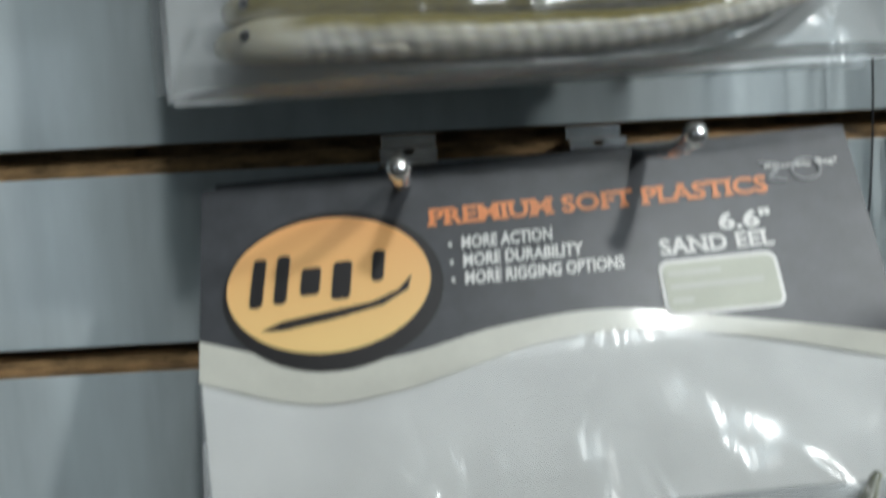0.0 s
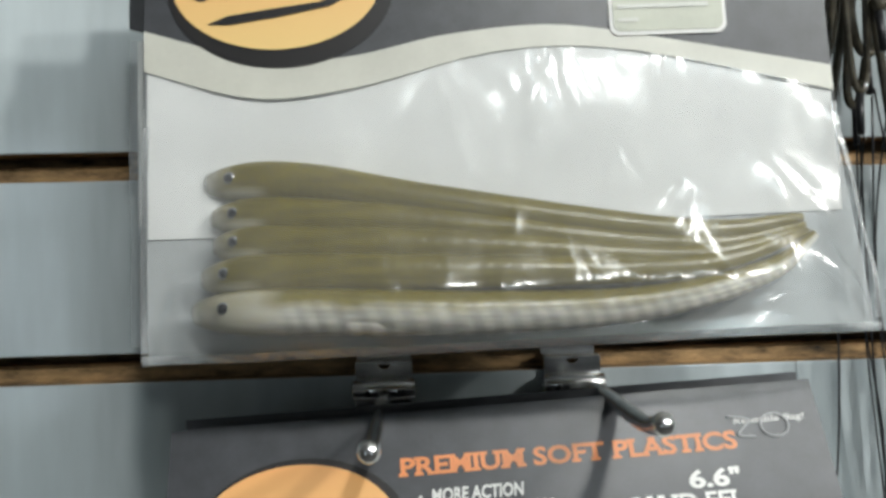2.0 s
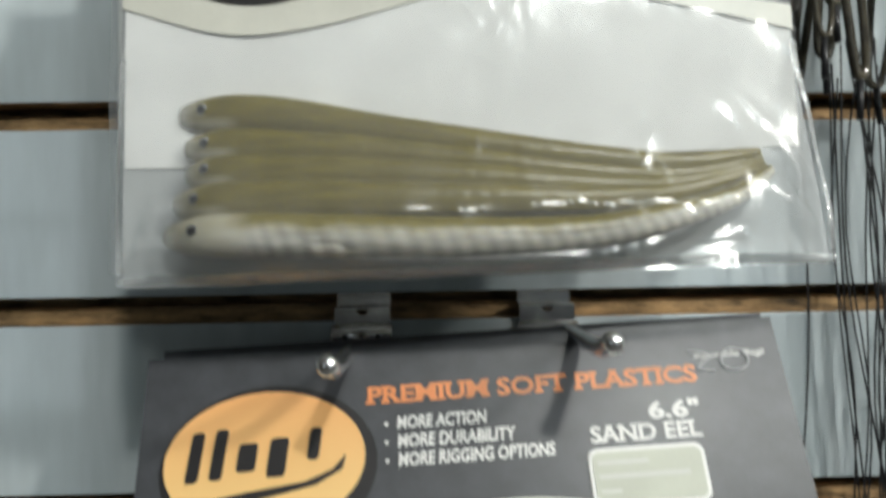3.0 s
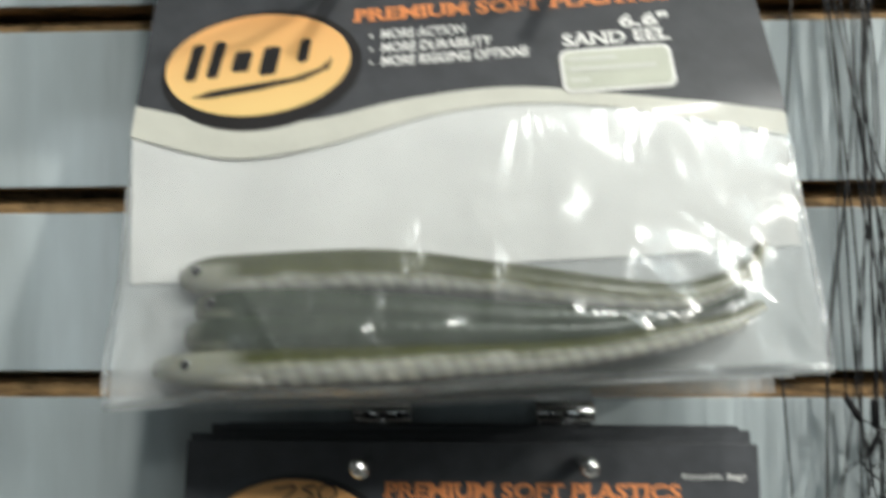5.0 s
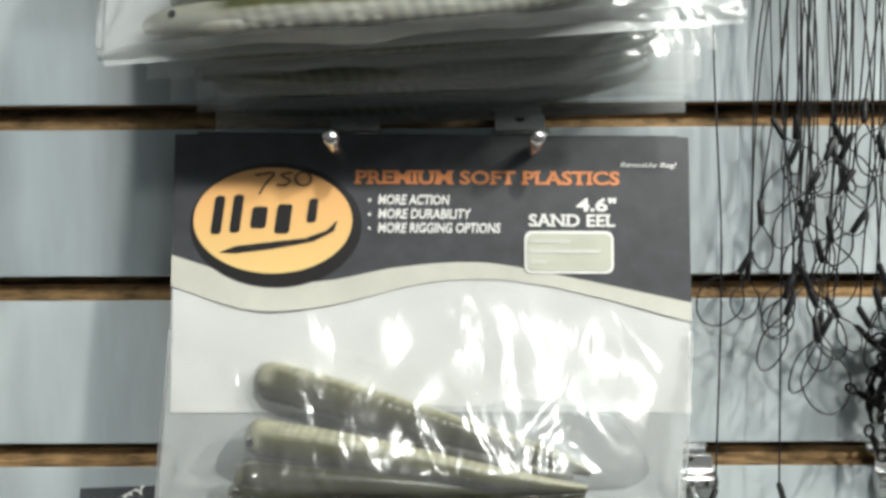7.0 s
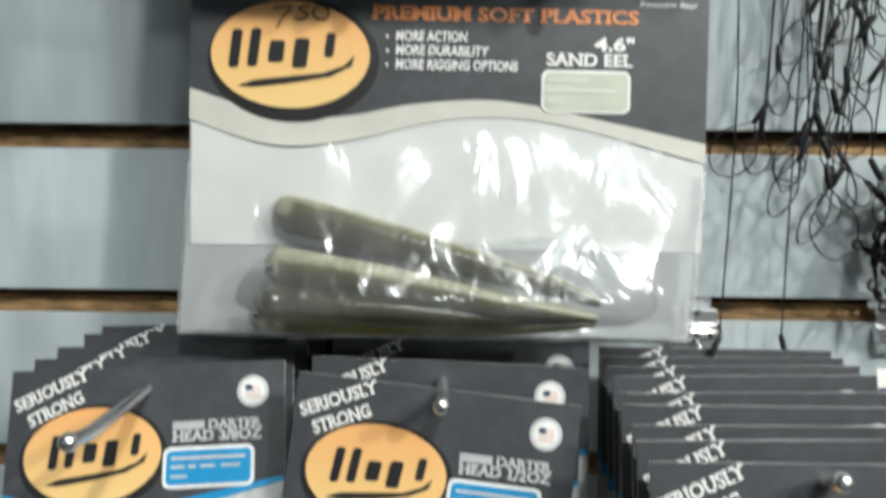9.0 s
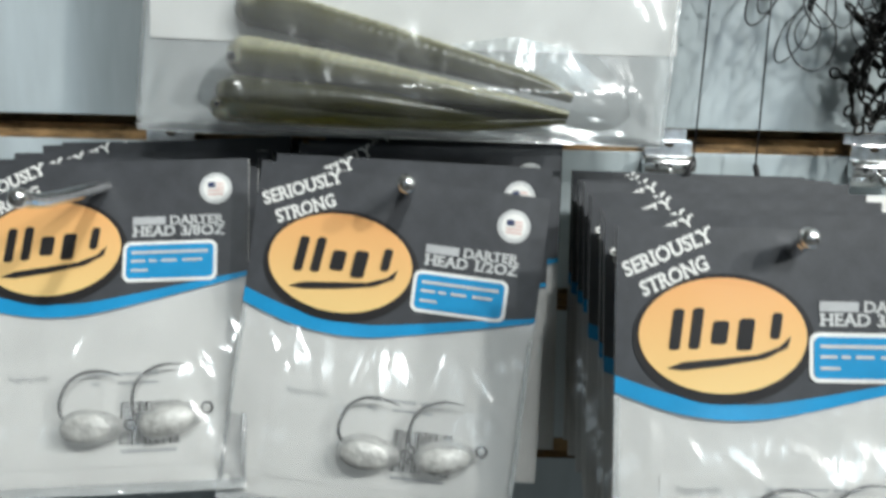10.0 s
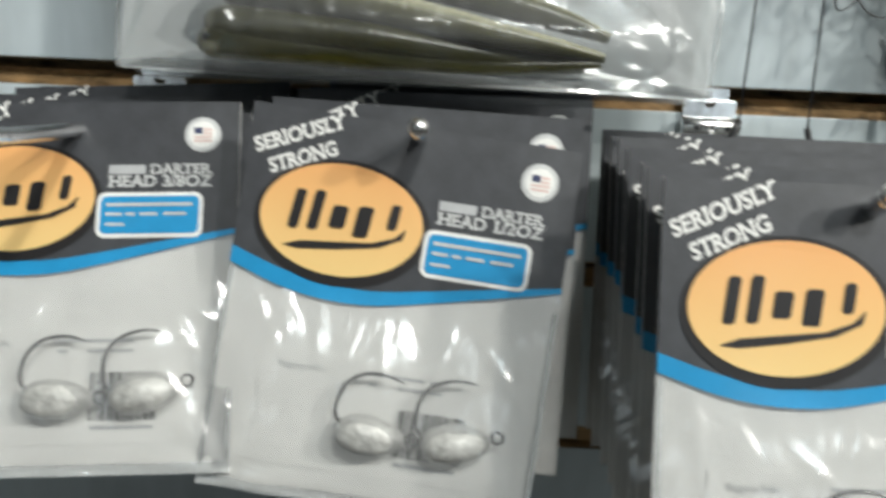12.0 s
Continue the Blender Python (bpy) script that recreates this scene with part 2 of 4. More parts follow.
    l.new(n["Principled BSDF"].outputs[0], blend.inputs[1]), l.new(clear.outputs[0], blend.inputs[2])
    l.new(blend.outputs[0], n["Material Output"].inputs["Surface"])
    return m


EEL_SMALL = eel_material("yellow_green_soft_plastic", (0.026, 0.025, 0.003), (0.065, 0.060, 0.007), (0.44, 0.43, 0.30))
EEL_OLIVE = eel_material("olive_soft_plastic", (0.150, 0.118, 0.012), (0.215, 0.175, 0.038), (0.62, 0.60, 0.54))
EEL_GREEN = eel_material("green_soft_plastic", (0.040, 0.046, 0.006), (0.075, 0.082, 0.016), (0.56, 0.56, 0.50))
EEL_TEAL = eel_material("blue_green_soft_plastic", (0.022, 0.038, 0.020), (0.045, 0.065, 0.038), (0.30, 0.31, 0.20))
EEL_DARK = eel_material("dark_green_soft_plastic", (0.035, 0.043, 0.024), (0.055, 0.065, 0.04), (0.16, 0.17, 0.13))

# ---- mesh helpers ----


def part(name, bm, mat, parent=None, label="", smooth=False):
    """Links a bmesh as one mesh object under a thing or a part."""
    me = bpy.data.meshes.new(name)
    bm.to_mesh(me)
    bm.free()
    for m in mat if isinstance(mat, (list, tuple)) else [mat]:
        me.materials.append(m)
    for p in me.polygons:
        p.use_smooth = smooth
    ob = new(name, me)
    ob.parent = parent
    if label:
        tagged(ob, label)
    return ob


def block(sx, sy, sz, at=(0, 0, 0), bevel=0.0, bm=None):
    bm = bm or bmesh.new()
    r = bmesh.ops.create_cube(bm, size=1, matrix=Matrix.LocRotScale(at, None, (sx, sy, sz)))
    if bevel:
        es = {e for v in r["verts"] for e in v.link_edges}
        bmesh.ops.bevel(bm, geom=list(es), offset=bevel, segments=2, affect="EDGES", profile=0.5)
    return bm


def tube(points, radius, sides=8, bm=None, closed=False):
    """A round rod along points; radius may be a list."""
    bm = bm or bmesh.new()
    pts = [Vector(p) for p in points]
    n = len(pts)
    rad = radius if isinstance(radius, (list, tuple)) else [radius] * n
    rings, ref = [], None
    for i, p in enumerate(pts):
        d = (pts[(i + 1) % n] - pts[i - 1]) if closed else (pts[min(i + 1, n - 1)] - pts[max(i - 1, 0)])
        d = d.normalized() if d.length > 1e-9 else Vector((0, 0, 1))
        if ref is None:
            ref = d.orthogonal().normalized()
        ref = (ref - d * ref.dot(d))
        ref = ref.normalized() if ref.length > 1e-6 else d.orthogonal().normalized()
        side = d.cross(ref)
        rings.append([bm.verts.new(p + rad[i] * (ref * math.cos(2 * math.pi * k / sides) + side * math.sin(2 * math.pi * k / sides))) for k in range(sides)])
    for i in range(n if closed else n - 1):
        a, b = rings[i], rings[(i + 1) % n]
        for k in range(sides):
            bm.faces.new((a[k], a[(k + 1) % sides], b[(k + 1) % sides], b[k]))
    if not closed:
        bm.faces.new(rings[0][::-1]), bm.faces.new(rings[-1])
    return bm


def smooth_line(keys, count):
    """Points along a smooth curve through keys (Catmull-Rom)."""
    k = [Vector(p) for p in keys]
    k = [2 * k[0] - k[1]] + k + [2 * k[-1] - k[-2]]
    out = []
    for i in range(count):
        s = i / (count - 1) * (len(k) - 3)
        j = min(int(s), len(k) - 4)
        f = s - j
        a, b, c, d = k[j:j + 4]
        out.append(0.5 * ((2 * b) + (c - a) * f + (2 * a - 5 * b + 4 * c - d) * f * f + (3 * b - a - 3 * c + d) * f ** 3))
    return out


def ball(at, r, bm=None, seg=12, squash=(1, 1, 1)):
    bm = bm or bmesh.new()
    bmesh.ops.create_uvsphere(bm, u_segments=seg, v_segments=max(6, seg // 2), radius=1, matrix=Matrix.LocRotScale(at, None, [r * s for s in squash]))
    return bm


def sheet(left, right, top, bottom, nu, nv, depth, thick=0.0002, widen=None):
    """A thin sheet in the bag's own frame: x across, z = minus the drop from the top edge, depth(x, drop) towards the viewer (-y).
    top and bottom are numbers or functions of x."""
    bm = bmesh.new()
    f = lambda q, x: q(x) if callable(q) else q
    for back in (0, 1):
        g = []
        for i in range(nu + 1):
            x = left + (right - left) * i / nu
            t, b = f(top, x), f(bottom, x)
            drops = [t + (b - t) * j / nv for j in range(nv + 1)]
            g.append([bm.verts.new((widen(x, v) if widen else x, -depth(x, v) + back * thick, -v)) for v in drops])
        for i in range(nu):
            for j in range(nv):
                q = (g[i][j], g[i][j + 1], g[i + 1][j + 1], g[i + 1][j])
                bm.faces.new(q[::-1] if back else q)
        if not back:
            front = g
    rim = [(front[i][0], g[i][0]) for i in range(nu + 1)] + [(front[nu][j], g[nu][j]) for j in range(1, nv + 1)]
    rim += [(front[i][nv], g[i][nv]) for i in range(nu - 1, -1, -1)] + [(front[0][j], g[0][j]) for j in range(nv - 1, 0, -1)]
    rim = [(bm.verts.new(a.co), bm.verts.new(b.co)) for a, b in rim]
    for i, (a, b) in enumerate(rim):
        c, d = rim[(i + 1) % len(rim)]
        bm.faces.new((a, c, d, b))
    return bm


def through_keys(keys):
    """A smooth function of x through (x, value) keys."""
    ks = [(float(a), float(b)) for a, b in keys]

    def f(x):
        if x <= ks[0][0]:
            i = 0
        else:
            i = max(k for k in range(len(ks) - 1) if ks[k][0] <= x)
        a, b = ks[i], ks[i + 1]
        s = (x - a[0]) / (b[0] - a[0])
        ma = (b[1] - ks[max(i - 1, 0)][1]) / (b[0] - ks[max(i - 1, 0)][0])
        nx = ks[min(i + 2, len(ks) - 1)]
        mb = (nx[1] - a[1]) / (nx[0] - a[0])
        h = b[0] - a[0]
        return (2 * s ** 3 - 3 * s * s + 1) * a[1] + (s ** 3 - 2 * s * s + s) * h * ma + (3 * s * s - 2 * s ** 3) * b[1] + (s ** 3 - s * s) * h * mb
    return f


def flat(outline, depth, lift):
    """A printed patch with the outline (x, drop) lying lift proud of the sheet."""
    bm = bmesh.new()
    vs = [bm.verts.new((x, -depth(x, v) - lift, -v)) for x, v in outline]
    f = bm.faces.new(vs)
    if f.normal.dot(Vector((0, -1, 0))) < 0:
        f.normal_flip()
    f.normal_update()
    r = bmesh.ops.extrude_face_region(bm, geom=[f])
    bmesh.ops.translate(bm, vec=(0, 0.00015, 0), verts=[v for v in r["geom"] if isinstance(v, bmesh.types.BMVert)])
    bmesh.ops.recalc_face_normals(bm, faces=bm.faces[:])
    return bm


def oval(cx, cv, a, b, n=48, turn=0.0):
    c, s = math.cos(turn), math.sin(turn)
    return [(cx + a * math.cos(2 * math.pi * k / n) * c - b * math.sin(2 * math.pi * k / n) * s,
             cv + a * math.cos(2 * math.pi * k / n) * s + b * math.sin(2 * math.pi * k / n) * c) for k in range(n)]


def rounded(x0, v0, x1, v1, r, n=5):
    out = []
    for cx, cv, a0 in ((x1 - r, v1 - r, 0), (x0 + r, v1 - r, 90), (x0 + r, v0 + r, 180), (x1 - r, v0 + r, 270)):
        for k in range(n + 1):
            a = radians(a0 + 90 * k / n)
            out.append((cx + r * math.cos(a), cv + r * math.sin(a)))
    return out


TEXT_CACHE = {}


def lettering(text, x0, x1, base, cap, depth, lift, bold=0.0, slant=0.0, turn=0.0, slab=0.0):
    """Raised print: text from x0 to x1 on the base line, capitals cap high; slab widens the stroke ends into square serifs."""
    key = (text, bold, slant, slab)
    if key not in TEXT_CACHE:
        cu = bpy.data.curves.new("lettering", "FONT")
        cu.body, cu.size, cu.offset, cu.shear, cu.resolution_u = text, 1.0, bold, slant, 3
        ob = new("lettering", cu)
        bpy.context.view_layer.update()
        me = bpy.data.meshes.new_from_object(ob.evaluated_get(bpy.context.evaluated_depsgraph_get()))
        co, fa = [tuple(v.co) for v in me.vertices], [tuple(p.vertices) for p in me.polygons]
        if slab:
            ends = set()
            rims = collections.Counter(frozenset(e) for p in fa for e in zip(p, p[1:] + p[:1]))
            for e, uses in rims.items():
                (xa, ya, _), (xb, yb, _) = (co[i] for i in e)
                if uses == 1 and abs(ya - yb) < 1e-4 and 0.05 < abs(xa - xb) < 0.24:
                    ends.add((round(min(xa, xb), 4), round(max(xa, xb), 4), round(ya, 4)))
            for xa, xb, y in sorted(ends):
                foot = abs(y + bold) < 0.03
                if foot or abs(y - 0.7 - bold) < 0.06:
                    ya, yb = (y, y + 0.13) if foot else (y - 0.13, y)
                    n = len(co)
                    co += [(xa - slab, ya, 6e-5), (xb + slab, ya, 6e-5), (xb + slab, yb, 6e-5), (xa - slab, yb, 6e-5)]
                    fa.append((n, n + 1, n + 2, n + 3))
        TEXT_CACHE[key] = (co, fa)
        bpy.data.objects.remove(ob)
        bpy.data.curves.remove(cu)
        bpy.data.meshes.remove(me)
    vs, fs = TEXT_CACHE[key]
    lo, hi = min(v[0] for v in vs), max(v[0] for v in vs)
    k = (x1 - x0) / (hi - lo)
    kh = cap / 0.70
    c, s = math.cos(turn), math.sin(turn)
    bm = bmesh.new()
    made = []
    for v in vs:
        a, b = (v[0] - lo) * k, v[1] * kh
        x, d = x0 + a * c - b * s, base - a * s - b * c
        made.append(bm.verts.new((x, -depth(x, d) - lift - v[2], -d)))
    for f in fs:
        try:
            bm.faces.new([made[i] for i in f])
        except ValueError:
            pass
    return bm


def bar_parts(name, rows, depth, lift, mat, parent):
    for q in rows:
        part(name, bars([q], depth, lift), mat, parent)


def bars(rows, depth, lift):
    """Unreadable print: plain bars (x0, v0, x1, v1)."""
    bm = bmesh.new()
    for x0, v0, x1, v1 in rows:
        vs = [bm.verts.new((x, -depth(x, v) - lift, -v)) for x, v in ((x0, v1), (x1, v1), (x1, v0), (x0, v0))]
        bm.faces.new(vs)
    return bm


def empty(name, m, label, category, group=""):
    ob = new(name)
    ob.empty_display_size = 0.02
    ob.matrix_world = m
    return tagged(ob, label, category, group)


# ---- the setting: slatwall and the shop room ----
PITCH, SLOT = 0.0762, 0.0105


def groove(k):
    return 1.5 - PITCH * (k - 2)


back = part("wall_slat_back", block(2.6, 0.012, 2.34, (0.1, 0.036, 1.41)), MDF)
tagged(back, "brown raw fibreboard core behind the slatwall grooves", "wall", kind="structure")
slat_mesh = None
for k in range(-12, 18):
    top, low = groove(k) - SLOT, groove(k + 1)
    if slat_mesh is None:
        bm = block(2.6, 0.0174, top - low, (0, 0.0087, 0), 0.0007)
        block(2.6, 0.009, 0.0064, (0, 0.0125, (top - low) / 2 + 0.0032), 0.0, bm)
        block(2.6, 0.014, 0.05, (0, 0.0237, 0), 0.0, bm)
        bm.normal_update()
        for f in bm.faces:
            f.material_index = 0 if f.normal.y < -0.5 and f.calc_center_median().y < 0.002 else 1
        s = part("slat", bm, (LAMINATE, MDF), back)
        slat_mesh = s.data
    else:
        s = new("slat", slat_mesh)
        s.parent = back
    s.location = (0.1, 0, (top + low) / 2)

floor = part("floor", block(7.0, 4.2, 0.1, (0.1, -1.93, -0.05)), CARPET)
tagged(floor, "dark worn shop floor", "floor", kind="structure")
ceil = part("ceiling", block(7.0, 4.2, 0.1, (0.1, -1.93, 2.85)), CEILING)
tagged(ceil, "plain white painted shop ceiling", "ceiling", kind="structure")
for nm, sx, sy, at in (("wall_north", 7.0, 0.1, (0.1, 0.12, 1.4)), ("wall_south", 7.0, 0.1, (0.1, -3.98, 1.4)), ("wall_east", 0.1, 4.0, (3.55, -1.93, 1.4)), ("wall_west", 0.1, 4.0, (-3.35, -1.93, 1.4))):
    w = part(nm, block(sx, sy, 2.8, at), PLASTER)
    tagged(w, "plain painted wall of the shop", "wall", kind="structure")

# Unseen windows, added to go with the cool fill; bars break up their reflection.
for nm, x in (("added_window_1", -2.1), ("added_window_2", 1.7)):
    win = empty(nm, pose(x, -3.92, 1.5), "unseen window added for cool fill and wall reflections, with white bars", "window")
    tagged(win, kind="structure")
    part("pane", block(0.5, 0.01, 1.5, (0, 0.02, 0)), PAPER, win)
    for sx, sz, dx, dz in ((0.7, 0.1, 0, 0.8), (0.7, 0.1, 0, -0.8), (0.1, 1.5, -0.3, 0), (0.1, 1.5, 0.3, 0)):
        part("added_window_frame", block(sx, 0.06, sz, (dx, 0.02, dz), 0.004), CEILING, win)
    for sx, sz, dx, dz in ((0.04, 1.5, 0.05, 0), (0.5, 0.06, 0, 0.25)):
        part("added_window_bar", block(sx, 0.03, sz, (dx, 0.09, dz), 0.004), CEILING, win)

# ---- hooks ----


def peg(name, x, z, reach, label, rise=0.003, colour=STEEL, drop=-0.018, group="slatwall hooks"):
    """A slatwall hook: a plate hung in the groove, and a rod with a rounded end. z: the groove's top edge."""
    h = empty(name, pose(x, 0, z), label, "hook", group)
    bm = bmesh.new()
    outline = [(-.0108, -.0056), (-.0022, -.0056), (-.0022, -.0070), (-.0011, -.0082), (.0011, -.0082), (.0022, -.0070), (.0022, -.0056), (.0108, -.0056), (.0108, -.0125), (-.0108, -.0125)]
    face = bm.faces.new([bm.verts.new((a, -.0020, b)) for a, b in outline])
    ext = bmesh.ops.extrude_face_region(bm, geom=[face])
    bmesh.ops.translate(bm, vec=(0, .0014, 0), verts=[v for v in ext["geom"] if isinstance(v, bmesh.types.BMVert)])
    bmesh.ops.recalc_face_normals(bm, faces=bm.faces[:])
    block(0.0214, 0.009, 0.0016, (0, 0.0035, -0.0060), 0.0004, bm)
    block(0.0214, 0.0016, 0.006, (0, 0.0072, -0.0030), 0.0004, bm)
    part("plate", bm, colour, h)
    low = tube([(-.0118, -.0040, -.0160), (-.0114, -.0040, -.0160), (.0114, -.0040, -.0160), (.0118, -.0040, -.0160)], [.0034, .0040, .0040, .0034], 14)
    block(0.0216, 0.0022, 0.006, (0, -.0036, -.0212), 0.0006, low)
    part("saddle", low, colour, h, "folded chrome saddle", True)
    for a in (-.0062, 0.0, .0062):
        part("rivet", ball((a, -.0079, -.0162), .0012, seg=10, squash=(1, .6, 1)), SLEEVE, h, "dark rivet", True)
    pts = smooth_line([(0, -0.003, -0.019), (0, -reach * 0.35, drop), (0, -reach * 0.85, drop), (0, -reach, drop + rise)], 14)
    part("rod", tube(pts, 0.0024, 10), colour, h, smooth=True)
    part("tip", ball(pts[-1], 0.0031, seg=14), colour, h, "rounded chrome tip", smooth=True)
    return h


# ---- bags of soft plastic eels ----
BAG_W = 0.196
WAVE_TOP = [(-.098, .0465), (-.068, .0552), (-.042, .0563), (-.013, .0508), (.018, .0489), (.048, .0537), (.098, .0640)]
WAVE_FOOT = through_keys([(-.098, .0583), (-.068, .0673), (-.041, .0658), (-.001, .0566), (.028, .0557), (.058, .0610), (.098, .0715)])
MM = 0.001
BADGE = ((-.0193, -.0092, -.0155, .0053), (-.0123, -.0097, -.0085, .0048), (-.0045, -.0052, .0012, .0030), (.0045, -.0062, .0100, .0050), (.0165, -.0085, .0200, .0008))


def header_print(bag, dep, size, price, scrawl):
    """The printed top of a bag: charcoal field, pale wave, orange oval and lettering."""
    L = 0.00035
    h = BAG_W / 2
    wave_up, wave_lo = through_keys(WAVE_TOP), WAVE_FOOT
    head = part("header", sheet(-h, h, 0.0, wave_up, 36, 12, dep, 0.0005), CARD, bag, "charcoal printed bag header", True)
    part("wave_band", sheet(-h, h, wave_up, wave_lo, 36, 3, lambda x, v: dep(x, v) + 0.0001, 0.0006), BAND, bag, "pale grey printed wave", True)
    part("oval_shadow", flat(oval(-.0590, .0350, .0322, .0238), dep, L), BLACK, bag, "black oval rim")
    ov = part("oval_badge", flat(oval(-.0602, .0332, .0298, .0203), dep, L * 2), ORANGE, bag, "orange oval badge")
    for x0, v0, x1, v1 in BADGE:
        part("badge_mark", flat([(x + (v1 - v) * 0.12, v) for x, v in rounded(-.0602 + x0, .0332 + v0, -.0602 + x1, .0332 + v1, .0012, 3)], dep, L * 3), BLACK, ov)
    swoosh = [(-.0800, .0455), (-.0740, .0432), (-.0650, .0420), (-.0480, .0400), (-.0400, .0370), (-.0360, .0330), (-.0372, .0372), (-.0450, .0412), (-.0600, .0440), (-.0740, .0458)]
    part("badge_swoosh", flat(swoosh, dep, L * 3), BLACK, ov)
    part("title_print", lettering("PREMIUM SOFT PLASTICS", -.0300, .0712, .0187, .0050, dep, L, 0.030, slab=0.07), ORANGE_INK, bag, "orange block lettering")
    for i, (t, x1) in enumerate((("MORE ACTION", .0063), ("MORE DURABILITY", .0146), ("MORE RIGGING OPTIONS", .0256))):
        part("bullet_print", lettering(t, -.0208, x1, .0267 + .0054 * i, .0036, dep, L, 0.028, 0.12), WHITE_INK, bag)
        part("bullet_dot", flat(oval(-.0240, .0252 + .0054 * i, .0006, .0006, 10), dep, L), WHITE_INK, bag)
    part("size_print", lettering(size, .0545, .0698, .0289, .0047, dep, L, 0.035), WHITE_INK, bag)
    part("kind_print", lettering("SAND EEL", .0363, .0692, .0349, .0046, dep, L, 0.028, slab=0.07), WHITE_INK, bag)
    part("note_print", lettering("Reusable Bag!", .0715, .0932, .0118, .0018, dep, L, 0.01, 0.15), WHITE_INK, bag)
    st = part("sticker_rim", flat(rounded(.0346, .0367, .0686, .0531, .003), dep, L * 1.5), WHITE_INK, bag, "white rounded sticker border")
    part("sticker_face", flat(rounded(.0357, .0378, .0675, .0520, .0022), dep, L * 2.2), LABEL, st, "pale greenish sticker")
    bar_parts("sticker_print", [(.037, .0402, .0520, .0414), (.037, .0440, .0635, .0453), (.037, .0482, .0430, .0493)], dep, L * 2.8, SOFT_INK, st)
    if price:
        bm = tube([(x, -dep(x, v) - L * 3.2, -v) for x, v in smooth_line2([(-.0670, .0160), (-.0600, .0150), (-.0630, .0190), (-.0655, .0232)], 14)], 0.00035, 6)
        tube([(x, -dep(x, v) - L * 3.2, -v) for x, v in smooth_line2([(-.0530, .0148), (-.0575, .0158), (-.0540, .0178), (-.0560, .0198), (-.0590, .0195)], 16)], 0.00035, 6, bm)
        tube([(x, -dep(x, v) - L * 3.2, -v) for x, v in oval(-.0490, .0172, .0030, .0026, 14)], 0.00035, 6, bm, True)
        part("pen_price", bm, PEN_INK, ov, "price written by hand in pen")
    if scrawl:
        bm = tube([(x, -dep(x, v) - L, -v) for x, v in oval(.0835, .0130, .0042, .0034, 18)], 0.0004, 6, None, True)
        tube([(x, -dep(x, v) - L, -v) for x, v in smooth_line2([(.0700, .0095), (.0760, .0110), (.0720, .0150), (.0770, .0160)], 14)], 0.0004, 6, bm)
        part("pen_scrawl", bm, GREY_INK, bag, "pale pen scrawl")
    return head


def smooth_line2(keys, count):
    return [(p.x, p.y) for p in smooth_line([(a, b, 0) for a, b in keys], count)]


def eel_mesh(keys, fat, dep, sink, ribs=True, flip=1.0, twist=0.0):
    """A sand eel lure along keys (x, drop) in the bag: pointed head, ribbed belly, fine tail."""
    n, sides = 200, 12
    line = smooth_line2(keys, n)
    bm = bmesh.new()
    uvl = bm.loops.layers.uv.new("round")
    rings, us = [], []
    for i, (x, v) in enumerate(line):
        s = i / (n - 1)
        if s < 0.16:
            r = 0.30 + 0.70 * math.sin(s / 0.16 * math.pi / 2) ** 0.55
        else:
            r = 1.0 - 0.78 * ((s - 0.16) / 0.84) ** 1.6
        r *= fat
        a, b = line[max(i - 1, 0)], line[min(i + 1, n - 1)]
        d = Vector((b[0] - a[0], 0, -(b[1] - a[1]))).normalized()
        up = Vector((-d.z, 0, d.x)) * flip
        up = up if up.length > 0 else Vector((0, 0, 1))
        out = Vector((0, -1, 0))
        c = Vector((x, -dep(x, v) + sink, -v))
        ring = []
        for k in range(sides):
            th = 2 * math.pi * k / sides
            h, w = math.cos(th), math.sin(th)
            rr = r
            if ribs and 0.2 < s < 0.9 and h < 0.1:
                rr *= 1 + 0.022 * math.sin(2 * math.pi * 46 * (s + 0.0125 * (1 + h)))
            ring.append(bm.verts.new(c + up * rr * h * 1.0 + out * rr * w * 0.72))
        rings.append(ring)
        us.append(s)
    for i in range(n - 1):
        for k in range(sides):
            k2 = (k + 1) % sides
            f = bm.faces.new((rings[i][k], rings[i][k2], rings[i + 1][k2], rings[i + 1][k]))
            f.smooth = True
            for lp, (ii, kk) in zip(f.loops, ((i, k), (i, k + 1), (i + 1, k + 1), (i + 1, k))):
                lp[uvl].uv = (us[ii], 0.5 + 0.5 * math.cos(2 * math.pi * kk / sides - twist))
    bm.faces.new(rings[0][::-1]), bm.faces.new(rings[-1])
    bmesh.ops.recalc_face_normals(bm, faces=bm.faces[:])
    return bm, line


def eel_part(bag, keys, fat, dep, sink, mat, eye=True, flip=1.0, label="", turn=0.0):
    bm, line = eel_mesh(keys, fat, dep, sink, True, flip, radians(turn))
    e = part("soft_eel", bm, mat, bag, label, True)
    if eye:
        x, v = line[15]
        at = Vector((x, -dep(x, v) + sink - fat * 0.58, -v + fat * 0.15 * flip))
        part("eye_ring", ball(at, fat * 0.29, squash=(1, 0.35, 1)), EYE_SILVER, e, "silver eye ring", True)
        part("eye", ball(at + Vector((0, -fat * 0.08, 0)), fat * 0.22, squash=(1, 0.4, 1)), EYE_BLACK, e, "black eye", True)
    return e


def corner_folds(x, v, half, foot, high):
    """Folds that fan out of the two lower corners of a bag."""
    out = 0.0
    for cx, sgn in ((-half, 1), (half, -1)):
        a, b = (x - cx) * sgn, foot - v
        d = math.hypot(a, b)
        out += high * math.sin(9.0 * math.atan2(b, a + 1e-6)) * math.exp(-((d - 0.016) / 0.013) ** 2)
    return out


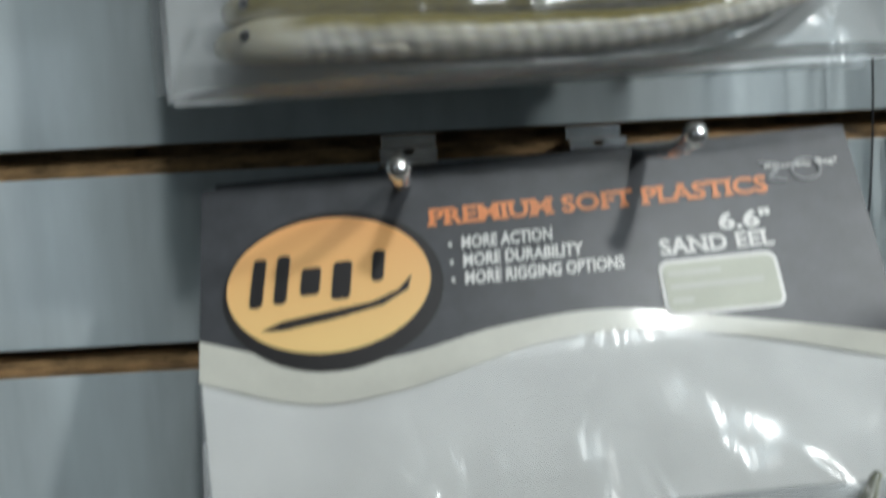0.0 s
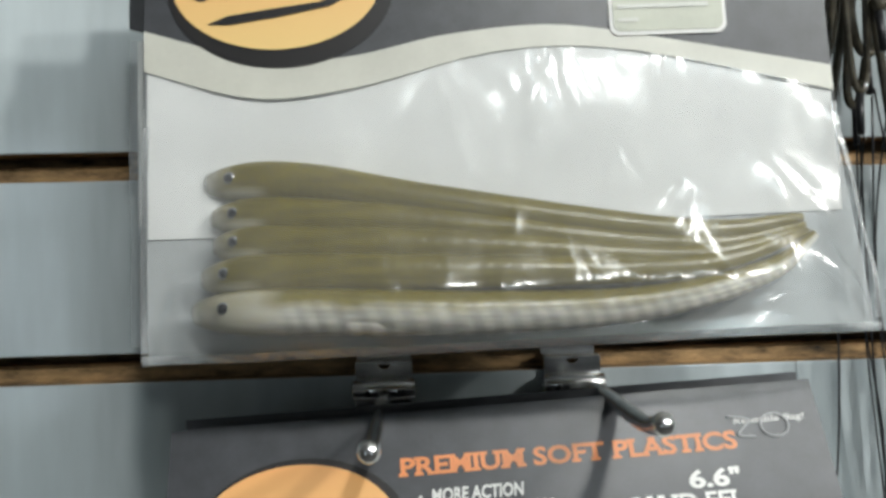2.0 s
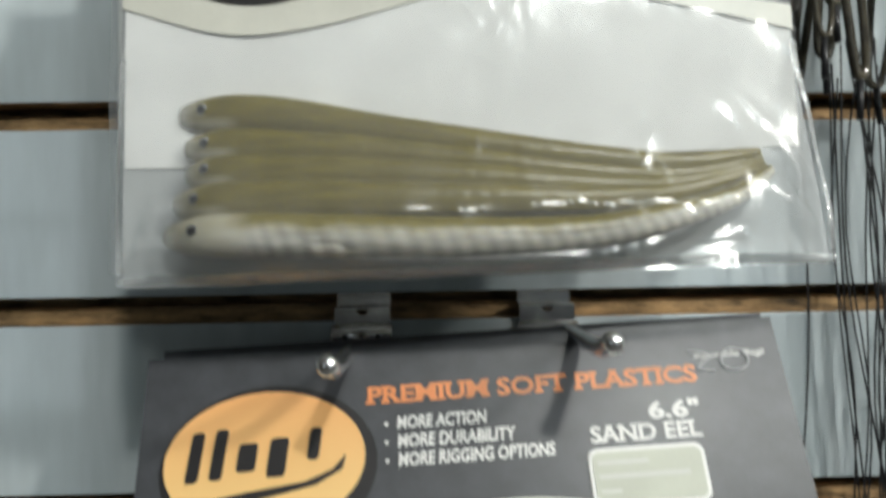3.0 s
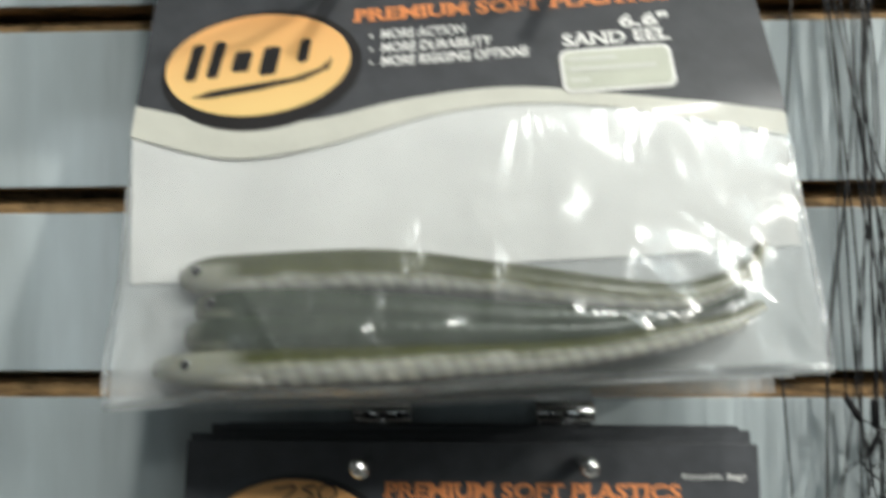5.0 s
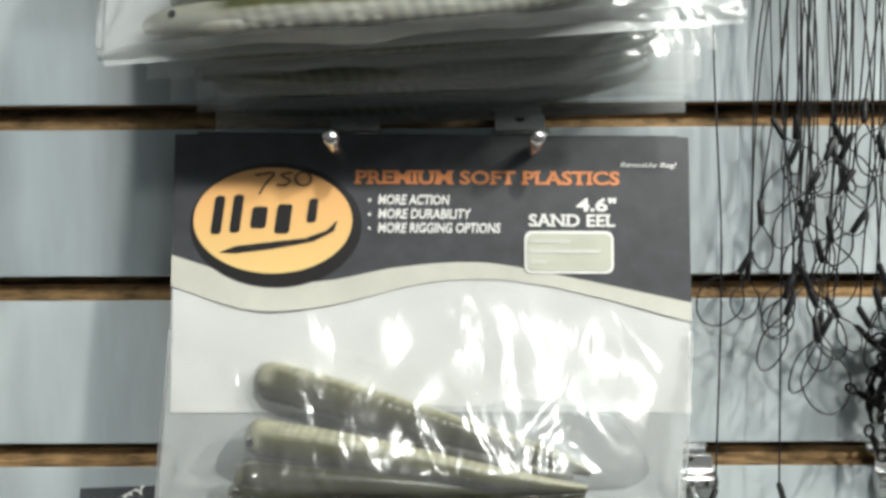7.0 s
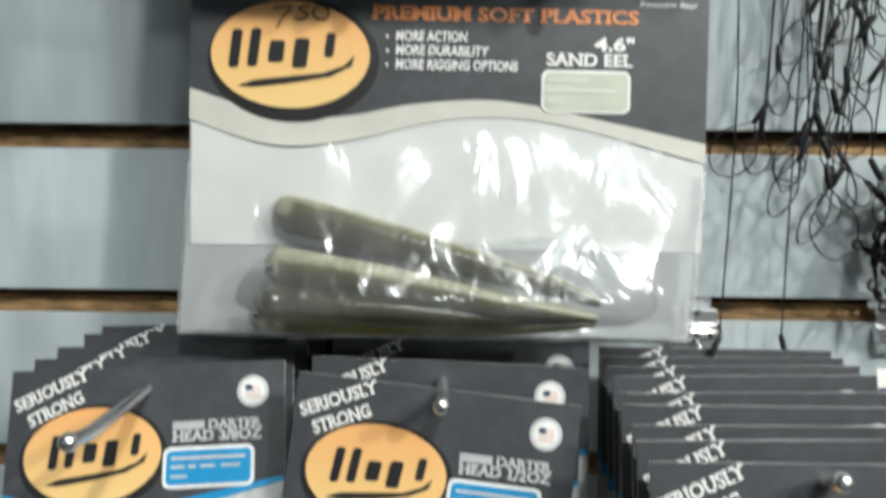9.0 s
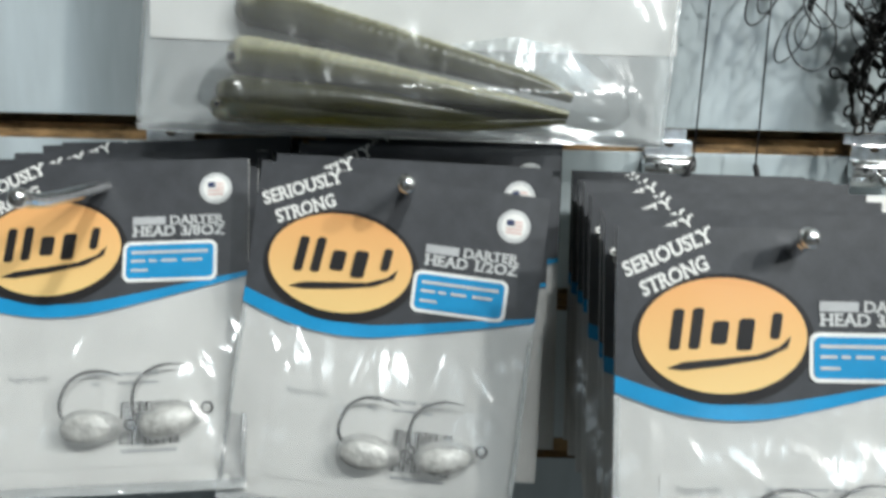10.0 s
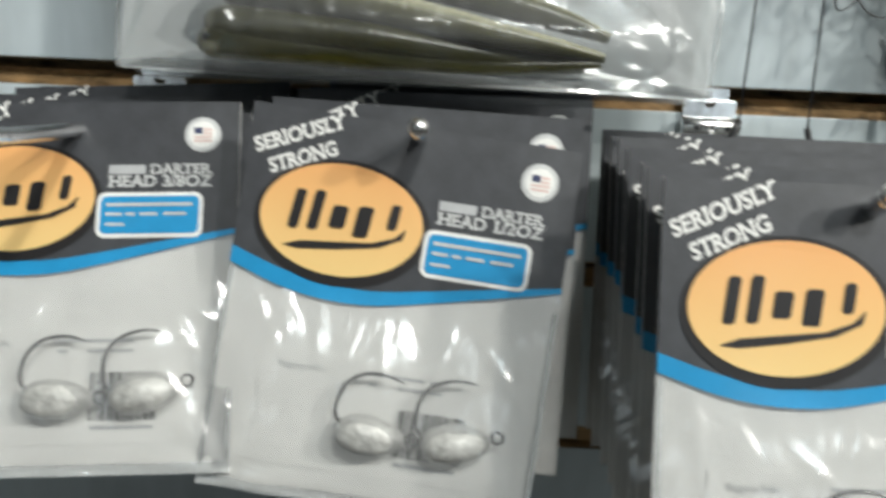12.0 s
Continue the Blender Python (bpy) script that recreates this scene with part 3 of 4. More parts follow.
def pinch_folds(seed, count, x0, x1, v0, v1):
    """A few short pinched creases scattered over a film."""
    pick = random.Random(int(seed * 7) + 1)
    rows = [(pick.uniform(x0, x1), pick.uniform(v0, v1), radians(pick.uniform(35, 110)), pick.uniform(.006, .013), pick.uniform(.0011, .0019), pick.uniform(.0005, .0010)) for _ in range(count)]

    def f(x, v):
        out = 0.0
        for cx, cv, a, long, wide, high in rows:
            dx, dv = x - cx, v - cv
            if abs(dx) > .03 or abs(dv) > .03:
                continue
            p, q = dx * math.cos(a) + dv * math.sin(a), dv * math.cos(a) - dx * math.sin(a)
            out += high * math.exp(-(p / long) ** 2 - (q / wide) ** 2)
        return out
    return f


def bag_depth(puff, seed, tilt=0.0):
    """How far the bag's front stands out at (x, drop): flat at the header, filled by the eels below."""
    def d(x, v):
        q = max(0.0, min(1.0, (v - 0.058) / 0.066))
        q = q * q * (1.6 - 0.6 * q) if q < 0.5 else 0.325 + (q - 0.5) * 1.35
        low = max(0.0, min(1.0, (0.141 - v) / 0.012))
        lean = tilt * (v if v < 0.06 else 0.06 - 0.35 * (v - 0.06))
        side = max(0.0, 1 - abs(x / (BAG_W / 2)) ** 5)
        ripple = 0.0008 * noise.noise(Vector((x * 22 + seed, v * 14, seed)))
        return puff * q * math.sqrt(low) * side + ripple * (0.4 + q) + lean
    return d


def eel_bag(name, m, eels, mat, size, label, puff=0.016, price=False, scrawl=False, insert=0.106, seed=1.0, tilt=0.0, spread=(0.0, 0.0), group="hanging bags of soft plastic eels"):
    bag = empty(name, m, label, "lure pack", group)
    front = bag_depth(puff, seed, tilt)
    rear = bag_depth(0.0, seed, tilt)
    backd = lambda x, v: rear(x, v) - 0.0008 - 0.2 * (front(x, v) - rear(x, v))
    h = BAG_W / 2

    def widen(x, v):
        q = max(0.0, min(1.0, (v - .075) / .065))
        return x + q * q * (3 - 2 * q) * abs(x / h) * (spread[1] if x > 0 else -spread[0])

    foot = lambda x: .1405 + .0011 * noise.noise(Vector((x * 26 + seed, 2.0, seed)))
    header_print(bag, lambda x, v: front(x, v) + 0.0002, size, price, scrawl)
    pinch = pinch_folds(seed, 16, -.085, .09, .078, .134)
    crease = lambda x, v: front(x, v) + pinch(x, v) + max(0.0, min(1.0, (v - .06) / .03)) * (0.0022 + 0.0016 * noise.noise(Vector((x * 70 + seed, v * 40, 3))) + 0.0022 * noise.noise(Vector((x * 30 - v * 25, v * 18 + seed, 7)))) + 0.0004 + corner_folds(x, v, h, .1405, .0016)
    part("front_film", sheet(-h, h, WAVE_FOOT, foot, 130, 64, crease, 0.00005, widen), FILM, bag, "clear creased plastic film", True)
    part("back_film", sheet(-h, h, 0.0, foot, 30, 20, backd, 0.00005, widen), FILM_BACK, bag, "", True)
    for x0, x1, v0, v1 in ((-h, h, lambda x: foot(x) - .0025, foot), (-h, -h + .0018, .075, .1370), (h - .0018, h, .075, .1370)):
        part("sealed_edge", sheet(x0, x1, v0, v1, 40 if x1 - x0 > .1 else 2, 3 if x1 - x0 > .1 else 30, lambda x, v: crease(x, v) + 0.0004, 0.00005, widen), FILM_SEAL, bag, "", True)
    part("paper_insert", sheet(-h + .0006, h - .0006, 0.002, insert, 24, 16, lambda x, v: backd(x, v) + 0.0005, 0.0003), PAPER, bag, "white paper insert", True)
    for keys, fat, eye, flip, sunk, mt, turn in eels:
        eel_part(bag, [(a * MM, b * MM) for a, b in keys], fat * MM, front, fat * MM * 0.78 + sunk * MM, mt or mat, eye, flip, turn=turn)
    return bag


def spare_bag(m, eels, mat, size, seed, group):
    """A bag further back on the same hooks: header edge, films and eels."""
    bag = empty("eel_bag", m, "clear bag of soft plastic eels hanging behind another", "lure pack", group)
    front = bag_depth(0.011, seed)
    h = BAG_W / 2
    wave = through_keys(WAVE_TOP)
    part("header", sheet(-h, h, 0.0, wave, 20, 6, front, 0.0005), CARD, bag, "", True)
    part("front_film", sheet(-h, h, 0.05, 0.1405, 40, 24, lambda x, v: front(x, v) + 0.0012 * noise.noise(Vector((x * 40 + seed, v * 40, 5))), 0.00005), FILM_SPARE, bag, "", True)
    part("paper_insert", sheet(-h + .002, h - .002, 0.05, 0.106, 12, 6, lambda x, v: -0.001 - 0.25 * front(x, v), 0.0003), PAPER, bag, "", True)
    for keys, fat, eye, flip, sunk, mt, turn in eels:
        eel_part(bag, [(a * MM, b * MM) for a, b in keys], fat * MM * 0.9, front, fat * MM * 0.75, mt or mat, False, flip, turn=turn)
    return bag


def hang(x, y, z, slope, roll=0.0, yaw=0.0):
    """Pose of a bag whose top edge's middle is at (x, y, z), leaning out towards its foot; roll lifts its right side."""
    return pose(x, y, z, 0, 0, yaw) @ pose(0, 0, 0, -math.degrees(math.atan(slope)), -roll, 0)


EELS_A = [
    ([(-82, 91), (-55, 92), (-16, 100), (50, 111), (85, 108)], 5.9, True, 1, 0.3, None, 62),
    ([(-80, 101), (-55, 102), (-10, 107), (50, 115), (86, 110)], 5.6, True, 1, 1.6, None, 52),
    ([(-79, 109), (-55, 110), (-8, 113), (50, 118), (86, 111)], 5.6, True, 1, 1.8, None, 55),
    ([(-82, 118), (-55, 118), (-5, 120), (50, 121), (87, 112)], 5.8, True, 1, 1.4, None, 58),
    ([(-84, 127), (-55, 128), (-5, 130.5), (37, 130), (70, 123), (88, 113)], 6.2, True, 1, -0.5, None, -28)]
EELS_B = [
    ([(-82, 103), (-64, 104), (-22, 105), (10, 110), (56, 118), (79, 112), (88, 102)], 6.4, True, 1, 0.0, None, 6),
    ([(-77, 113), (-55, 114), (-16, 118), (43, 123), (80, 115)], 6.4, True, 1, 2.2, EEL_TEAL, 50),
    ([(-80, 121), (-55, 122), (-16, 124), (43, 126), (80, 117)], 6.6, False, 1, 2.4, EEL_TEAL, 60),
    ([(-89, 130), (-55, 132), (-7, 132.5), (33, 132), (69, 127), (84, 121)], 5.8, True, 1, -0.5, None, -22)]
EELS_C = [
    ([(-66, 94), (-55, 95), (-19, 104), (11, 112), (41, 120), (56, 125)], 7.6, False, -1, 0.8, None, 35),
    ([(-67, 113), (-55, 114), (-19, 119), (21, 126), (55, 131)], 7.2, True, -1, 0.2, None, 8),
    ([(-70, 126), (-55, 127), (-18, 129), (20, 132), (54, 132)], 5.6, False, 1, 2.0, None, 70),
    ([(-72, 132), (-58, 132.5), (-18, 134), (20, 135), (54, 133)], 5.2, True, 1, -0.5, None, 45)]

eel_bag("eel_bag", hang(0.0211, -0.0708, 1.6477, 0.095, 1.2, -0.5), EELS_A, EEL_OLIVE, '6.6"', "clear bag of five olive soft plastic eels with charcoal header", seed=2.0, puff=0.018, spread=(0.0, .005))
eel_bag("eel_bag", hang(0.0219, -0.059, 1.4878, 0.22, 3.0, -1.0) @ Matrix.Diagonal((1, 1, 0.985, 1)), EELS_B, EEL_GREEN, '6.6"', "clear bag of green soft plastic eels with charcoal header", scrawl=True, seed=5.0, puff=0.015, insert=0.104, tilt=0.22, spread=(.005, .003))
eel_bag("eel_bag", hang(0.0303, -0.0469, 1.3293, 0.125, -0.6, 1.5) @ Matrix.Diagonal((1, 1, 0.988, 1)), EELS_C, EEL_SMALL, '4.6"', "clear bag of small green soft plastic eels, price penned on", price=True, seed=9.0, puff=0.022, spread=(.003, -.005))
for i, (dx, dy, dz, r) in enumerate(((-.008, .012, .004, 1.0), (.006, .022, .001, 0.4), (-.003, .032, .002, 0.8))):
    spare_bag(hang(0.0211 + dx, -0.0708 + dy, 1.6477 + dz, 0.09, r), EELS_A, EEL_OLIVE, "", 11.0 + i, "hanging bags of soft plastic eels")
for i, (dx, dy, dz, r) in enumerate(((.002, .010, .001, 1.0), (.005, .020, -.004, 0.3), (.009, .030, -.005, 0.0), (.010, .040, -.010, 0.4))):
    spare_bag(hang(0.0219 + dx, -0.059 + dy, 1.4878 + dz, (0.19, 0.13, 0.06, 0.0)[i], r + 1.6), EELS_B, EEL_DARK, "", 21.0 + i, "hanging bags of soft plastic eels")

for i, (dx, dy, dz, r) in enumerate(((-.002, .008, .001, -0.4), (.003, .016, .002, -0.9), (.000, .024, .001, -0.2), (.004, .031, .000, -0.6))):
    spare_bag(hang(0.0303 + dx, -0.0469 + dy, 1.3293 + dz, (0.11, 0.08, 0.05, 0.02)[i], r, 1.0), EELS_C[1:], EEL_SMALL, "", 31.0 + i, "hanging bags of soft plastic eels")

for x, k, reach, drop in ((-0.016, 0, .095, -.017), (0.058, 0, .095, -.015), (-0.0135, 2, .106, -.0165), (0.0585, 2, .108, -.012), (-0.005, 4, .072, -.024), (0.0675, 4, .069, -.024)):
    peg("slatwall_hook", x, groove(k), reach, "chrome slatwall hook carrying a bag of eels", drop=drop)

# ---- packs of jig heads ----
JIG_W, JIG_H = 0.101, 0.117
JIG_TOP = through_keys([(0, .0440), (.015, .0488), (.029, .0515), (.043, .0518), (.056, .0500), (.078, .0460), (JIG_W, .0420)])
JIG_FOOT = through_keys([(0, .0490), (.015, .0540), (.029, .0563), (.043, .0562), (.056, .0540), (.078, .0490), (JIG_W, .0437)])


def jig_print(pack, dep, weight, full=True):
    L = 0.0003
    up, lo = JIG_TOP, JIG_FOOT
    part("header", sheet(0, JIG_W, 0, up, 20, 8, dep, 0.0005), CARD, pack, "charcoal printed pack header", True)
    part("wave_band", sheet(0, JIG_W, up, lo, 20, 2, lambda x, v: dep(x, v) + 0.0001, 0.0006), BLUE, pack, "bright blue printed band", True)
    for t, x0, b, x1 in (("SERIOUSLY", .0030, .0152, .0290), ("STRONG", .0082, .0208, .0275)):
        w = (x1 - x0) / math.cos(radians(24))
        part("slogan_print", lettering(t, x0, x0 + w, b, .0044, dep, L, 0.03, 0.0, radians(24), 0.06), WHITE_INK, pack)
    r = part("round_seal", flat(oval(.0893, .0112, .0058, .0058, 28), dep, L), PALE_INK, pack, "round white seal with a small flag")
    part("seal_face", flat(oval(.0893, .0112, .0044, .0044, 24), dep, L * 1.5), WHITE_INK, r)
    part("flag_field", bars([(.0866, .0090, .0892, .0110)], dep, L * 2.2), NAVY, r)
    bar_parts("flag_stripe", [(.0894, .0093 + .0013 * i, .0922, .0100 + .0013 * i) for i in range(2)] + [(.0866, .0118 + .0013 * i, .0922, .0125 + .0013 * i) for i in range(2)], dep, L * 2, RED_INK, r)
    if not full:
        return
    part("oval_shadow", flat(oval(.0318, .0328, .0268, .0192), dep, L), BLACK, pack, "black oval rim")
    ov = part("oval_badge", flat(oval(.0315, .0318, .0248, .0170), dep, L * 2), ORANGE, pack, "orange oval badge")
    k = 0.83
    for x0, v0, x1, v1 in BADGE:
        part("badge_mark", flat([(.0315 + k * (x + (v1 - v) * 0.12), .0318 + k * v) for x, v in rounded(x0, v0, x1, v1, .0012, 3)], dep, L * 3), BLACK, ov)
    sw = [(-.0200, .0118), (-.0140, .0095), (-.0050, .0085), (.0120, .0066), (.0200, .0036), (.0240, -.0004), (.0228, .0038), (.0150, .0078), (.0, .0106), (-.0140, .0124)]
    part("badge_swoosh", flat([(.0315 + k * a, .0318 + k * b) for a, b in sw], dep, L * 3), BLACK, ov)
    part("maker_bar", bars([(.0600, .0212, .0716, .0242)], dep, L), GREY_INK, pack)
    part("kind_print", lettering("DARTER", .0732, .0928, .0242, .0032, dep, L, 0.028, slab=0.07), PALE_INK, pack)
    part("weight_print", lettering("HEAD " + weight, .0600, .0928, .0283, .0036, dep, L, 0.028, slab=0.07), PALE_INK, pack)
    st = part("sticker_rim", flat(rounded(.0570, .0303, .0902, .0450, .0028), dep, L * 1.5), WHITE_INK, pack, "white rounded sticker border")
    part("sticker_face", flat(rounded(.0583, .0316, .0889, .0437, .0018), dep, L * 2.2), BLUE, st, "blue sticker")
    bar_parts("sticker_print", [(.0600, .0338, .0870, .0349), (.0600, .0369, .0650, .0379), (.0662, .0369, .0690, .0379), (.0705, .0369, .0760, .0379), (.0780, .0369, .0850, .0379), (.0600, .0403, .0660, .0412)], dep, L * 2.9, PALE_INK, st)


def jig_depth(seed, puff):
    def d(x, v):
        q = max(0.0, min(1.0, (v - 0.052) / 0.03))
        low = max(0.0, min(1.0, (JIG_H - .003 - v) / 0.02))
        side = max(0.0, 1 - abs((x - JIG_W / 2) / (JIG_W / 2)) ** 4)
        return puff * q * q * (3 - 2 * q) * math.sqrt(low) * side + 0.0007 * noise.noise(Vector((x * 30 + seed, v * 22, seed)))
    return d


def jig_head(pack, cx, cv, dep, turn, label):
    """A cast lead head with its eye and bent hook."""
    c, s = math.cos(turn), math.sin(turn)
    P = lambda a, b, o=0.0: (cx + a * c - b * s, -dep(cx, cv) + 0.0035 + o, -(cv + a * s + b * c))
    line = [P(a, 0.0) for a in (-.0105, -.0095, -.007, -.003, .002, .006, .009, .0105)]
    head = part("lead_head", tube(line, [.0016, .0036, .0052, .0060, .0058, .0046, .0030, .0013], 14), LEAD, pack, label, True)
    bend = smooth_line([P(-.009, -.001), P(-.0118, -.006), P(-.0105, -.013), P(-.006, -.0175), P(.001, -.0188), P(.008, -.0172)], 26)
    part("fish_hook", tube(bend, [.00062] * 20 + [.0005, .00045, .0004, .0003, .0002, .0001], 8), HOOK, head, "dark bent wire hook", True)
    part("tie_eye", tube([P(.0125 + .0018 * math.cos(a), -.0010 + .0018 * math.sin(a)) for a in [k * math.pi / 6 for k in range(12)]], .0005, 6, None, True), HOOK, head, "", True)
    return head


def jig_pack(m, weight, label, seed, full=True, group=""):
    pack = empty("jig_head_pack", m, label, "lure pack", group)
    front = jig_depth(seed, 0.007)
    jig_print(pack, lambda x, v: front(x, v) + 0.0002, weight, full)
    pinch = pinch_folds(seed, 12 if full else 4, .008, .095, .062, .112)
    crease = lambda x, v: front(x, v) + pinch(x, v) + 0.0004 + 0.0008 * noise.noise(Vector((x * 70 + seed, v * 60, 3))) + 0.0010 * noise.noise(Vector((x * 40 + v * 30, seed, v * 30))) + corner_folds(x - JIG_W / 2, v, JIG_W / 2, JIG_H, .0009)
    if full:
        part("front_film", sheet(0, JIG_W, JIG_FOOT, JIG_H, 76, 52, crease, 0.00005), FILM_SMALL, pack, "clear creased plastic film", True)
    bk = lambda x, v: -0.0008 - 0.2 * front(x, v)
    if full:
        for x0, x1, v0, v1 in ((0, JIG_W, JIG_H - .0035, JIG_H), (0, .0016, .05, JIG_H - .0036), (JIG_W - .0016, JIG_W, .05, JIG_H - .0036)):
            part("sealed_edge", sheet(x0, x1, v0, v1, 24 if x1 - x0 > .05 else 2, 3 if x1 - x0 > .05 else 20, lambda x, v: crease(x, v) + 0.0004, 0.00005), FILM_SEAL, pack, "", True)
    part("back_panel", sheet(0, JIG_W, 0.0, JIG_H, 14, 14, bk, 0.0003), PACK_BACK, pack, "milky white back of the pack", True)
    if not full:
        part("front_film", sheet(0, JIG_W, JIG_FOOT, JIG_H, 20, 14, crease, 0.00005), FILM_SMALL, pack, "", True)
        return pack
    bd = lambda x, v: bk(x, v) + 0.0003
    lab = part("paper_label", sheet(.0140, .0850, .0730, .1080, 8, 4, bd, 0.0002), TAG, pack, "white paper label with bar code")
    bar = []
    rnd = random.Random(int(seed * 10))
    x = .0575
    while x < .0775:
        w = rnd.choice((.0003, .0003, .0006, .0009))
        bar.append((x, .0865, x + w, .1010))
        x += w + rnd.choice((.0003, .0004, .0007))
    bar_parts("bar_code", bar, bd, 0.0003, HOOK, lab)
    part("label_print", lettering("Rigging Info:", .0190, .0330, .0782, .0019, bd, 0.0003), GREY_INK, lab)
    bar_parts("label_line", [(.0455, .0763, .0640, .0774), (.0655, .0763, .0700, .0774), (.0470, .0795, .0500, .0805), (.0560, .0795, .0700, .0805), (.0580, .1025, .0770, .1037)], bd, 0.0003, GREY_INK, lab)
    jig_head(pack, .0500, .0945, front, 0.05, "grey cast lead jig head")
    jig_head(pack, .0760, .0930, front, -0.2, "grey cast lead jig head")
    return pack


def jig_hang(x, y, z, slope, roll, yaw=0.0):
    return pose(x, y, z, 0, 0, yaw) @ pose(0, 0, 0, -math.degrees(math.atan(slope)), -roll, 0)


D1, D2, D3 = JIG_POSES = (
    (-0.1321, -0.0735, 1.1788, 0.42, 2.6, 3.0),
    (-0.0220, -0.0871, 1.1848, 0.22, -6.6, 0.2),
    (0.0915, -0.1304, 1.1719, 0.235, 0.1, 0.0))
WORD = ("charcoal and clear pack of two lead jig heads", "tilted clear pack of two lead jig heads", "foremost clear pack of a thick row of lead jig heads")
for i, ((x, y, z, s, r, w), wgt) in enumerate(zip(JIG_POSES, ("3/8OZ", "1/2OZ", "3/4OZ"))):
    jig_pack(jig_hang(x, y, z, s, r, w), wgt, WORD[i], 3.0 + 4 * i, True, "front jig head packs")
rr = random.Random(4)
for i, ((x, y, z, s, r, w), n, step, sh) in enumerate(zip(JIG_POSES, (4, 4, 8), (.012, .016, .0135), (.003, .003, .0005))):
    for j in range(1, n + 1):
        rj = (r if i != 1 else -1.0) + rr.uniform(-1.2, 1.2)
        jig_pack(jig_hang(x + sh * j + rr.uniform(-.0015, .0015), y + step * j, z + (.0015, .0015, .0008)[i] * j + rr.uniform(-.001, .001), s * 0.8, rj), "", "clear pack of jig heads hanging in a row on its hook", 30.0 + 10 * i + j, False, "jig head packs hanging in a row")
for x, reach, drop, rise in ((-0.0825, .132, -.022, .003), (0.0285, .106, -.0185, .003), (0.1435, .141, -.032, .008), (0.2380, .09, -.026, .003)):
    peg("slatwall_hook", x, groove(6), reach, "chrome slatwall hook carrying jig head packs", rise, drop=drop, group="hooks for jig head packs")

# ---- wire leaders ----


def leader(x, y, top, end, sway, loop, rnd, wire=0.00036):
    """A black wire leader hanging from its hook with a crimped loop at the foot."""
    t = empty("wire_leader", pose(x, y, top), "thin black wire leader with a crimped end loop", "fishing leader", "hanging wire leaders")
    n = top - end
    keys = [(rnd.uniform(-.002, .002), 0, 0)] + [(sway * f + rnd.uniform(-.0075, .0075), rnd.uniform(-.003, .003), -n * f) for f in (.25, .5, .75)] + [(sway, 0, -n)]
    line = smooth_line(keys, 26)
    part("wire", tube(line, wire, 5), WIRE, t, "", True)
    a = rnd.uniform(-.6, .6)
    d = Vector((math.sin(a), rnd.uniform(-.2, .2), -math.cos(a)))
    side = Vector((d.z, 0, -d.x))
    p = line[-1]
    part("crimp_sleeve", tube([p - d * .001, p, p + d * .0085, p + d * .0095], [.0009, .00135, .00135, .0009], 8), SLEEVE, t, "black crimp sleeve", True)
    q = p + d * .0085
    w = loop * rnd.uniform(.14, .36)
    ring = smooth_line([q, q + d * loop * .45 + side * w, q + d * loop * .85 + side * w * .75, q + d * loop, q + d * loop * .85 - side * w * .75, q + d * loop * .45 - side * w, q], 24)
    part("end_loop", tube(ring, wire, 5), WIRE, t, "", True)
    return t


rnd = random.Random(12)
for i in range(36):
    f = rnd.random() ** 0.7
    x = 0.150 + 0.068 * f
    top = 1.585 + rnd.uniform(-.015, .03)
    leader(x, -0.008 - 0.035 * rnd.random(), top, rnd.choice((1.335, 1.32, 1.31, 1.30, 1.285, 1.27, 1.26)) + rnd.uniform(-.010, .010), rnd.uniform(-.028, .026) + 0.004, rnd.uniform(.014, .030), rnd)
for i in range(5):
    leader(0.186 + 0.05 * rnd.random(), -0.012 - 0.03 * rnd.random(), 1.58 + rnd.uniform(-.01, .03), 1.245 + 0.1 * rnd.random(), rnd.uniform(-.02, .012), rnd.uniform(.012, .024), rnd)
for x, y, end, sw in ((0.1490, -.024, 1.182, -0.001), (0.166, -.012, 1.180, 0.014)):
    leader(x, y, 1.585, end, sw, .006, rnd, .00042)

